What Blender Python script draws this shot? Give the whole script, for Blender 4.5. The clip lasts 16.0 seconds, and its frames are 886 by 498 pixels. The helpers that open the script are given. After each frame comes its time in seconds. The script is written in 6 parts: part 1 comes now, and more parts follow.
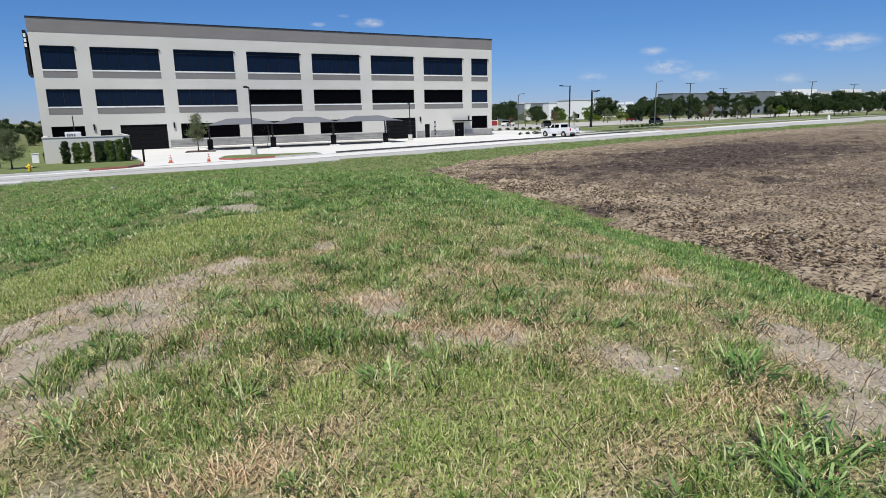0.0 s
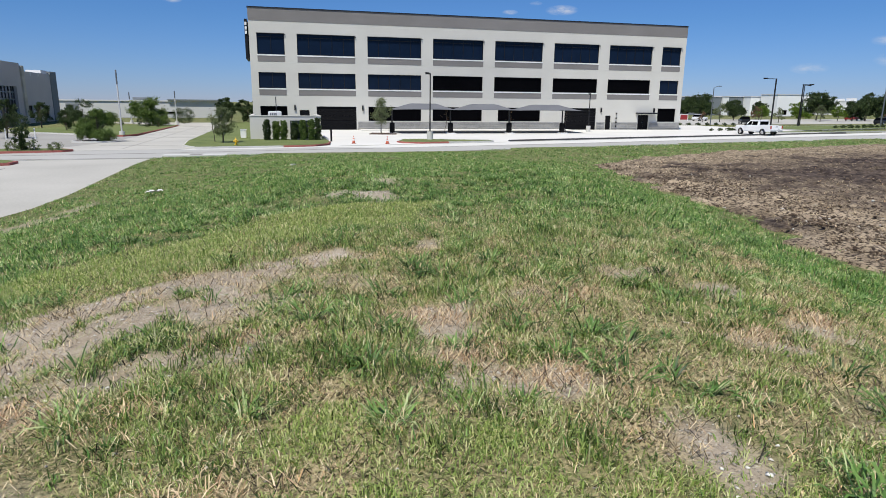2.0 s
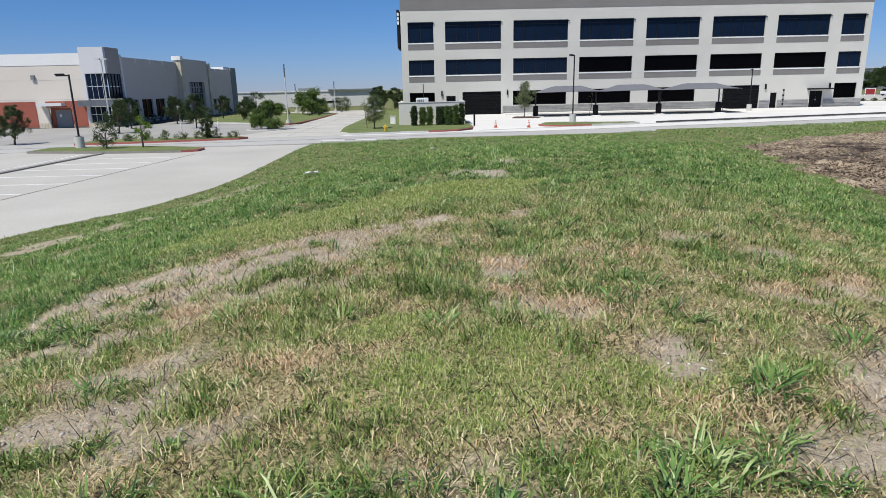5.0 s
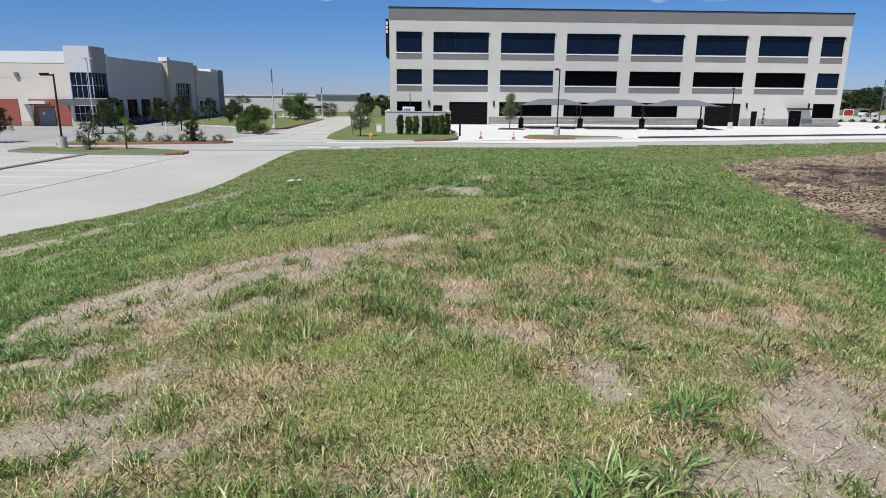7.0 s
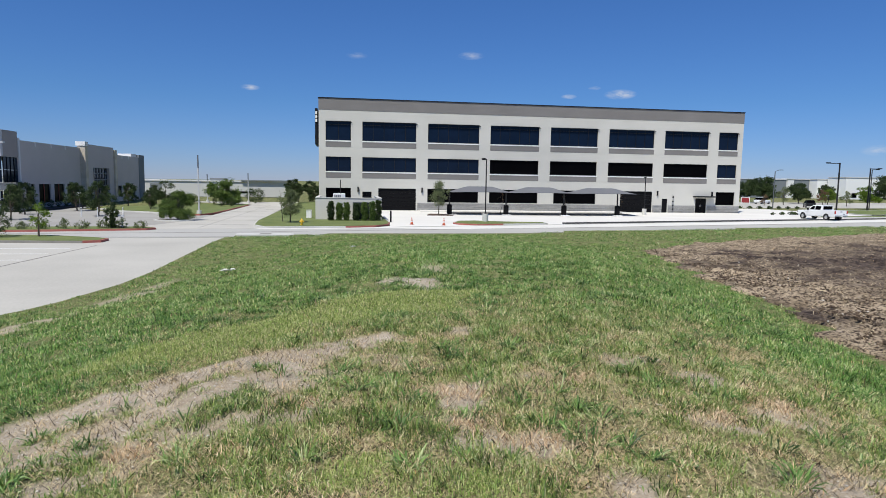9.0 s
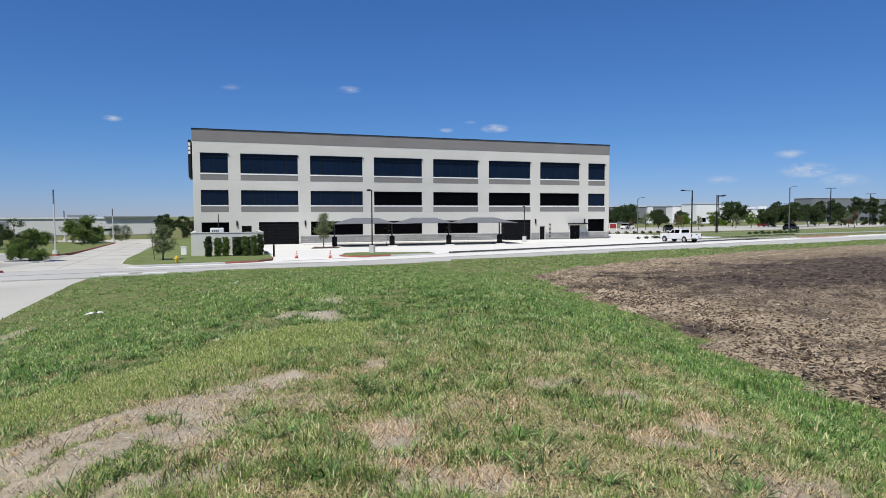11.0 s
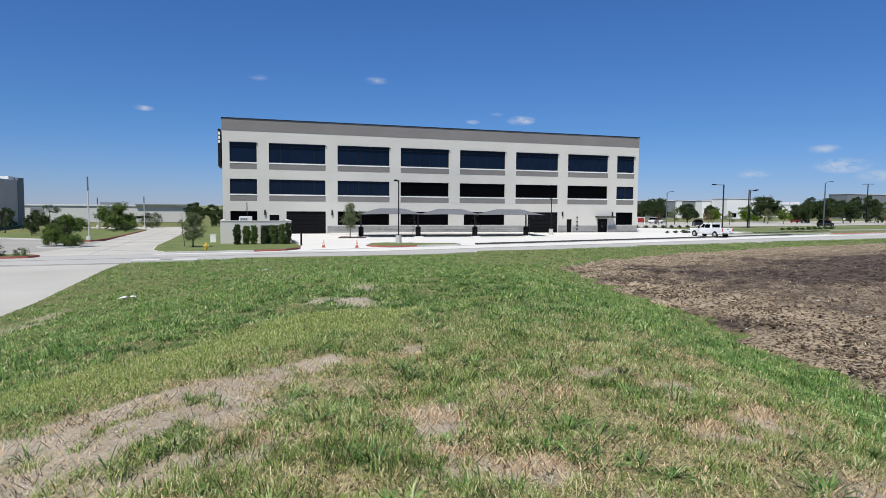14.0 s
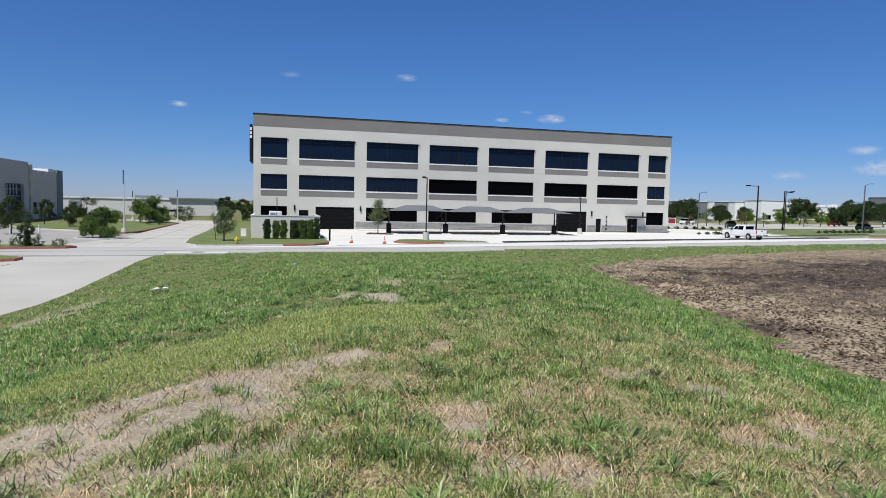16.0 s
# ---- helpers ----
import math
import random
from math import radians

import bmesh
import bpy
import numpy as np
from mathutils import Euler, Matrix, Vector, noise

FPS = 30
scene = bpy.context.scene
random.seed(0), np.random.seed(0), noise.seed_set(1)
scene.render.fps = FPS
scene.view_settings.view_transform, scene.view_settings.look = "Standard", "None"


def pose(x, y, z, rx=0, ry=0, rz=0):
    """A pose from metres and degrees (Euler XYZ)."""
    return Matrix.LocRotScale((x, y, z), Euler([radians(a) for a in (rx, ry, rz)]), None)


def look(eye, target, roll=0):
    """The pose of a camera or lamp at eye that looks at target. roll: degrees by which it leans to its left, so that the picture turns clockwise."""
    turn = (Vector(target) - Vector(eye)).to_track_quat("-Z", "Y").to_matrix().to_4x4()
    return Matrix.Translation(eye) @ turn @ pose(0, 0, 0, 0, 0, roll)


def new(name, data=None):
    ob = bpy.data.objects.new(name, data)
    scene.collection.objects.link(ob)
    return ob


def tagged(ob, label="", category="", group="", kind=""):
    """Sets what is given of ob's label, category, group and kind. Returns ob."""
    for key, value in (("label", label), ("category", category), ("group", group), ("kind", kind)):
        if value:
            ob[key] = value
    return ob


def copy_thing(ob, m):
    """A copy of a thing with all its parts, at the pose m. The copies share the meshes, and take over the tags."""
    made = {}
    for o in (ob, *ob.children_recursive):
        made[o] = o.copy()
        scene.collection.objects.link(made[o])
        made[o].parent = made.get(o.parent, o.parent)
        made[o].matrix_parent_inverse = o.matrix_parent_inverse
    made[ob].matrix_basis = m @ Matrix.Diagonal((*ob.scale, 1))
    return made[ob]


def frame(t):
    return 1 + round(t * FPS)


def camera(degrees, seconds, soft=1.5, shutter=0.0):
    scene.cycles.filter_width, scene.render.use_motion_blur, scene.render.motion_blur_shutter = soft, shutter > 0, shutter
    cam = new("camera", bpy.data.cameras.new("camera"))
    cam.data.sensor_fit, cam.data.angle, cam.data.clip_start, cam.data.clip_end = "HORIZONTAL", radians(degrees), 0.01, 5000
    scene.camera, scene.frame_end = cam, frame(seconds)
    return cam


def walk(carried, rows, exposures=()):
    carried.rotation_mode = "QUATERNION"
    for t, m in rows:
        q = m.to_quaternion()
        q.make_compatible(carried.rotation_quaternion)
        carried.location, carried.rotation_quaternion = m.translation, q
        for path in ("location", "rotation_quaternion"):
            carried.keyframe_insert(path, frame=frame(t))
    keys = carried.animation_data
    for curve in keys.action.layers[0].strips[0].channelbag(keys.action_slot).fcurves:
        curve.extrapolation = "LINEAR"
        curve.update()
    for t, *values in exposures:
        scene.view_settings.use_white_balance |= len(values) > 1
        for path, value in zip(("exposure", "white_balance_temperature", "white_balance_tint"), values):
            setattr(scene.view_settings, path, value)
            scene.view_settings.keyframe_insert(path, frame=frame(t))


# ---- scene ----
cam = camera(70.8, 16.0, soft=0.7)
PATH = [
    (0, (2.532, 0.126, 3.701), (3.521, 1.811, 3.277), -1.2),
    (0.5, (2.794, 0.357, 3.729), (3.731, 2.072, 3.302), -0.4),
    (1, (3.111, 0.516, 3.725), (3.783, 2.354, 3.312), 0.9),
    (1.5, (3.33, 0.549, 3.752), (3.866, 2.423, 3.305), 1.1),
    (2, (3.429, 0.427, 3.74), (3.916, 2.313, 3.284), 0.6),
    (2.5, (3.537, 0.177, 3.751), (4.017, 2.062, 3.285), 0.6),
    (3, (3.713, -0.026, 3.744), (4.194, 1.856, 3.271), 0.7),
    (3.5, (3.888, -0.239, 3.751), (4.323, 1.652, 3.267), 0.5),
    (4, (3.924, -0.439, 3.772), (4.223, 1.476, 3.279), -0.6),
    (4.5, (3.867, -0.657, 3.768), (3.948, 1.278, 3.27), -1.4),
    (4.7, (3.852, -0.706, 3.767), (3.888, 1.23, 3.268), -1.5),
    (6.8, (4.03, -1.155, 3.992), (4.076, 0.778, 3.481), 0.2),
    (7, (4.038, -1.07, 4.004), (4.115, 0.87, 3.525), 0.5),
    (7.5, (4.013, -0.978, 4.098), (4.193, 0.986, 3.767), 1.4),
    (8, (3.854, -0.906, 4.098), (4.078, 1.064, 3.834), 1.1),
    (8.5, (3.603, -0.871, 4.113), (3.873, 1.097, 3.88), 0.9),
    (9, (3.456, -0.805, 4.127), (3.77, 1.159, 3.914), 0.9),
    (9.5, (3.298, -0.654, 4.099), (3.663, 1.309, 3.972), 0.8),
    (10, (3.213, -0.493, 4.079), (3.68, 1.45, 3.991), -0.4),
    (10.2, (3.218, -0.477, 4.075), (3.808, 1.432, 3.983), -0.4),
    (12.3, (3.125, -0.221, 3.944), (3.824, 1.649, 3.825), -0.1),
    (12.5, (3.122, -0.216, 3.946), (3.815, 1.656, 3.825), -0.0),
    (13, (3.112, -0.179, 3.934), (3.782, 1.701, 3.807), 0.2),
    (13.5, (3.095, -0.133, 3.919), (3.723, 1.761, 3.786), 0.5),
    (14, (3.076, -0.15, 3.923), (3.675, 1.753, 3.788), 0.5),
    (14.5, (3.073, -0.178, 3.932), (3.655, 1.731, 3.796), 0.7),
    (15, (3.074, -0.171, 3.935), (3.646, 1.74, 3.797), 1.0),
    (15.5, (3.069, -0.12, 3.913), (3.623, 1.797, 3.774), 1.2),
    (16, (3.068, -0.083, 3.899), (3.584, 1.844, 3.755), 1.3),
]
walk(cam, [(t, look(eye, target, roll)) for t, eye, target, roll in PATH])

# ---- light ----
SUN_AZ, SUN_EL = radians(218.0), radians(60.0)      # compass from +y, clockwise; height of the sun
to_sun = Vector((math.sin(SUN_AZ) * math.cos(SUN_EL), math.cos(SUN_AZ) * math.cos(SUN_EL), math.sin(SUN_EL)))
sun_data = bpy.data.lights.new("sun", "SUN")
sun_data.energy, sun_data.angle, sun_data.color = 4.9, radians(0.55), (1.0, 0.965, 0.885)
sun = new("sun", sun_data)
sun.matrix_world = look((0, 0, 60), Vector((0, 0, 60)) - to_sun)
scene.view_settings.exposure = 0.0

world = bpy.data.worlds.new("summer_sky")
scene.world = world
world.use_nodes = True
wn, wl = world.node_tree.nodes, world.node_tree.links
wn.clear()
sky = wn.new("ShaderNodeTexSky")
sky.sky_type, sky.sun_disc = "NISHITA", False
sky.sun_elevation, sky.sun_rotation = SUN_EL, SUN_AZ
sky.altitude, sky.air_density, sky.dust_density, sky.ozone_density = 200, 1.0, 0.0, 1.6
sky_bg = wn.new("ShaderNodeBackground")
sky_bg.inputs["Strength"].default_value = 0.078
world_out = wn.new("ShaderNodeOutputWorld")
way = wn.new("ShaderNodeTexCoord")
puff = wn.new("ShaderNodeTexNoise")
puff.inputs["Scale"].default_value, puff.inputs["Detail"].default_value, puff.inputs["Roughness"].default_value = 48, 6, 0.62
squash = wn.new("ShaderNodeVectorMath")
squash.operation = "MULTIPLY"
squash.inputs[1].default_value = (1, 1, 2.4)
wl.new(way.outputs["Generated"], squash.inputs[0])
wl.new(squash.outputs[0], puff.inputs["Vector"])
# small fair-weather clouds: direction, half width, thickness
CLOUDS = [((0.410, 0.902, 0.135), 0.020, 1.0), ((0.340, 0.931, 0.133), 0.010, 0.8), ((0.193, 0.962, 0.193), 0.017, 0.45),
          ((-0.138, 0.981, 0.136), 0.012, 0.75), ((0.763, 0.643, 0.060), 0.030, 0.85), ((0.748, 0.659, 0.083), 0.018, 0.6),
          ((0.856, 0.509, 0.089), 0.026, 0.95), ((0.884, 0.460, 0.080), 0.034, 0.85), ((0.792, 0.609, 0.045), 0.026, 0.6),
          ((0.855, 0.517, 0.037), 0.022, 0.5), ((0.690, 0.720, 0.050), 0.020, 0.5), ((0.375, 0.917, 0.145), 0.008, 0.6),
          ((0.02, 0.985, 0.19), 0.014, 0.3), ((0.93, 0.35, 0.10), 0.035, 0.8)]
total = None
for place, half, thick in CLOUDS:
    gap = wn.new("ShaderNodeVectorMath")
    gap.operation = "SUBTRACT"
    wl.new(way.outputs["Generated"], gap.inputs[0])
    gap.inputs[1].default_value = Vector(place).normalized()
    flat = wn.new("ShaderNodeVectorMath")
    flat.operation = "MULTIPLY"
    flat.inputs[1].default_value = (1, 1, 3.2)
    wl.new(gap.outputs[0], flat.inputs[0])
    far = wn.new("ShaderNodeVectorMath")
    far.operation = "LENGTH"
    wl.new(flat.outputs[0], far.inputs[0])
    ramp = wn.new("ShaderNodeMapRange")
    ramp.inputs["From Min"].default_value, ramp.inputs["From Max"].default_value = half * 1.25, 0
    ramp.inputs["To Min"].default_value, ramp.inputs["To Max"].default_value = 0, thick
    wl.new(far.outputs["Value"], ramp.inputs["Value"])
    if total is None:
        total = ramp.outputs[0]
    else:
        add = wn.new("ShaderNodeMath")
        add.operation = "MAXIMUM"
        wl.new(total, add.inputs[0])
        wl.new(ramp.outputs[0], add.inputs[1])
        total = add.outputs[0]
wisp = wn.new("ShaderNodeMapRange")
wisp.inputs["From Min"].default_value, wisp.inputs["From Max"].default_value = 0.36, 0.62
wl.new(puff.outputs["Fac"], wisp.inputs["Value"])
cover = wn.new("ShaderNodeMath")
cover.operation = "MULTIPLY"
cover.use_clamp = True
wl.new(total, cover.inputs[0])
wl.new(wisp.outputs[0], cover.inputs[1])
tint = wn.new("ShaderNodeMix")
tint.data_type = "RGBA"
tint.inputs["B"].default_value = (8.6, 8.9, 9.4, 1)
wl.new(cover.outputs[0], tint.inputs["Factor"])
deep = wn.new("ShaderNodeMix")      # the clear dry air of the place: a deeper blue
deep.data_type, deep.blend_type = "RGBA", "MULTIPLY"
deep.inputs["Factor"].default_value = 1.0
rise, air = wn.new("ShaderNodeSeparateXYZ"), wn.new("ShaderNodeValToRGB")
wl.new(way.outputs["Generated"], rise.inputs[0])
wl.new(rise.outputs["Z"], air.inputs["Fac"])
for stop, (at, c) in zip((air.color_ramp.elements[0], air.color_ramp.elements.new(0.12), air.color_ramp.elements[-1]), ((0.0, (0.47, 0.64, 1.22)), (0.12, (0.38, 0.67, 1.16)), (0.42, (0.40, 0.77, 1.34)))):
    stop.position, stop.color = at, (*c, 1)
wl.new(air.outputs["Color"], deep.inputs["B"])
wl.new(sky.outputs[0], deep.inputs["A"])
wl.new(deep.outputs["Result"], tint.inputs["A"])
wl.new(tint.outputs["Result"], sky_bg.inputs["Color"])
wl.new(sky_bg.outputs[0], world_out.inputs["Surface"])

# ---- materials ----
def mat(name, dark, light, rough=0.8, scale=3.0, fine=60.0, bump=0.2, metal=0.0, gloss=0.5, coords="Object", vary=0.0, depth=0.01):
    """A surface whose colour wanders between dark and light at a coarse and a fine scale (per metre), with fine relief."""
    m = bpy.data.materials.new(name)
    m.use_nodes = True
    n, l = m.node_tree.nodes, m.node_tree.links
    p = n["Principled BSDF"]
    p.inputs["Roughness"].default_value, p.inputs["Metallic"].default_value = rough, metal
    p.inputs["Specular IOR Level"].default_value = gloss
    tc = n.new("ShaderNodeTexCoord")
    big, small, mix, ramp = n.new("ShaderNodeTexNoise"), n.new("ShaderNodeTexNoise"), n.new("ShaderNodeMath"), n.new("ShaderNodeMix")
    for t, s, d in ((big, scale, 5), (small, fine, 3)):
        t.inputs["Scale"].default_value, t.inputs["Detail"].default_value = s, d
        l.new(tc.outputs[coords], t.inputs["Vector"])
    mix.operation, mix.use_clamp = "MULTIPLY_ADD", True
    l.new(small.outputs["Fac"], mix.inputs[0])
    mix.inputs[1].default_value = 0.9
    half = n.new("ShaderNodeMath")
    half.operation = "MULTIPLY_ADD"
    half.inputs[1].default_value, half.inputs[2].default_value = 1.6, -0.75
    l.new(big.outputs["Fac"], half.inputs[0])
    last = half.outputs[0]
    if vary:
        info, shift = n.new("ShaderNodeObjectInfo"), n.new("ShaderNodeMath")
        shift.operation = "MULTIPLY_ADD"
        shift.inputs[1].default_value = vary
        l.new(info.outputs["Random"], shift.inputs[0])
        l.new(last, shift.inputs[2])
        last = shift.outputs[0]
    l.new(last, mix.inputs[2])
    ramp.data_type = "RGBA"
    ramp.inputs["A"].default_value, ramp.inputs["B"].default_value = (*dark, 1), (*light, 1)
    l.new(mix.outputs[0], ramp.inputs["Factor"])
    l.new(ramp.outputs["Result"], p.inputs["Base Color"])
    if bump:
        b = n.new("ShaderNodeBump")
        b.inputs["Strength"].default_value, b.inputs["Distance"].default_value = bump, depth
        l.new(small.outputs["Fac"], b.inputs["Height"])
        l.new(b.outputs["Normal"], p.inputs["Normal"])
    return m


def island_mat(name, stops, rough=0.6, trans=0.0, gloss=0.3, patch=0.0):
    """Leaves and blades: each loose piece takes its own colour from the stops."""
    m = bpy.data.materials.new(name)
    m.use_nodes = True
    n, l = m.node_tree.nodes, m.node_tree.links
    p = n["Principled BSDF"]
    p.inputs["Roughness"].default_value, p.inputs["Specular IOR Level"].default_value = rough, gloss
    geo, ramp = n.new("ShaderNodeNewGeometry"), n.new("ShaderNodeValToRGB")
    els = ramp.color_ramp.elements
    while len(els) < len(stops):
        els.new(0.5)
    for e, (at, c) in zip(els, stops):
        e.position, e.color = at, (*c, 1)
    source = geo.outputs["Random Per Island"]
    if patch:
        tc, noi, mr = n.new("ShaderNodeTexCoord"), n.new("ShaderNodeTexNoise"), n.new("ShaderNodeMath")
        noi.inputs["Scale"].default_value, noi.inputs["Detail"].default_value = patch, 3
        l.new(tc.outputs["Object"], noi.inputs["Vector"])
        mr.operation, mr.use_clamp = "MULTIPLY_ADD", True
        mr.inputs[1].default_value = 1.9
        off = n.new("ShaderNodeMath")
        off.operation = "MULTIPLY_ADD"
        off.inputs[1].default_value, off.inputs[2].default_value = 0.75, -0.83
        l.new(source, off.inputs[0])
        l.new(noi.outputs["Fac"], mr.inputs[0])
        l.new(off.outputs[0], mr.inputs[2])
        source = mr.outputs[0]
    l.new(source, ramp.inputs["Fac"])
    l.new(ramp.outputs["Color"], p.inputs["Base Color"])
    if trans:
        t, mx, out = n.new("ShaderNodeBsdfTranslucent"), n.new("ShaderNodeMixShader"), n["Material Output"]
        l.new(ramp.outputs["Color"], t.inputs["Color"])
        mx.inputs[0].default_value = trans
        l.new(p.outputs[0], mx.inputs[1])
        l.new(t.outputs[0], mx.inputs[2])
        l.new(mx.outputs[0], out.inputs["Surface"])
    return m


def glass_mat(name, tone, rough, gloss):
    m = mat(name, tone, [c * 1.5 for c in tone], rough, 0.4, 3, 0.02, 0.0, gloss)
    return m


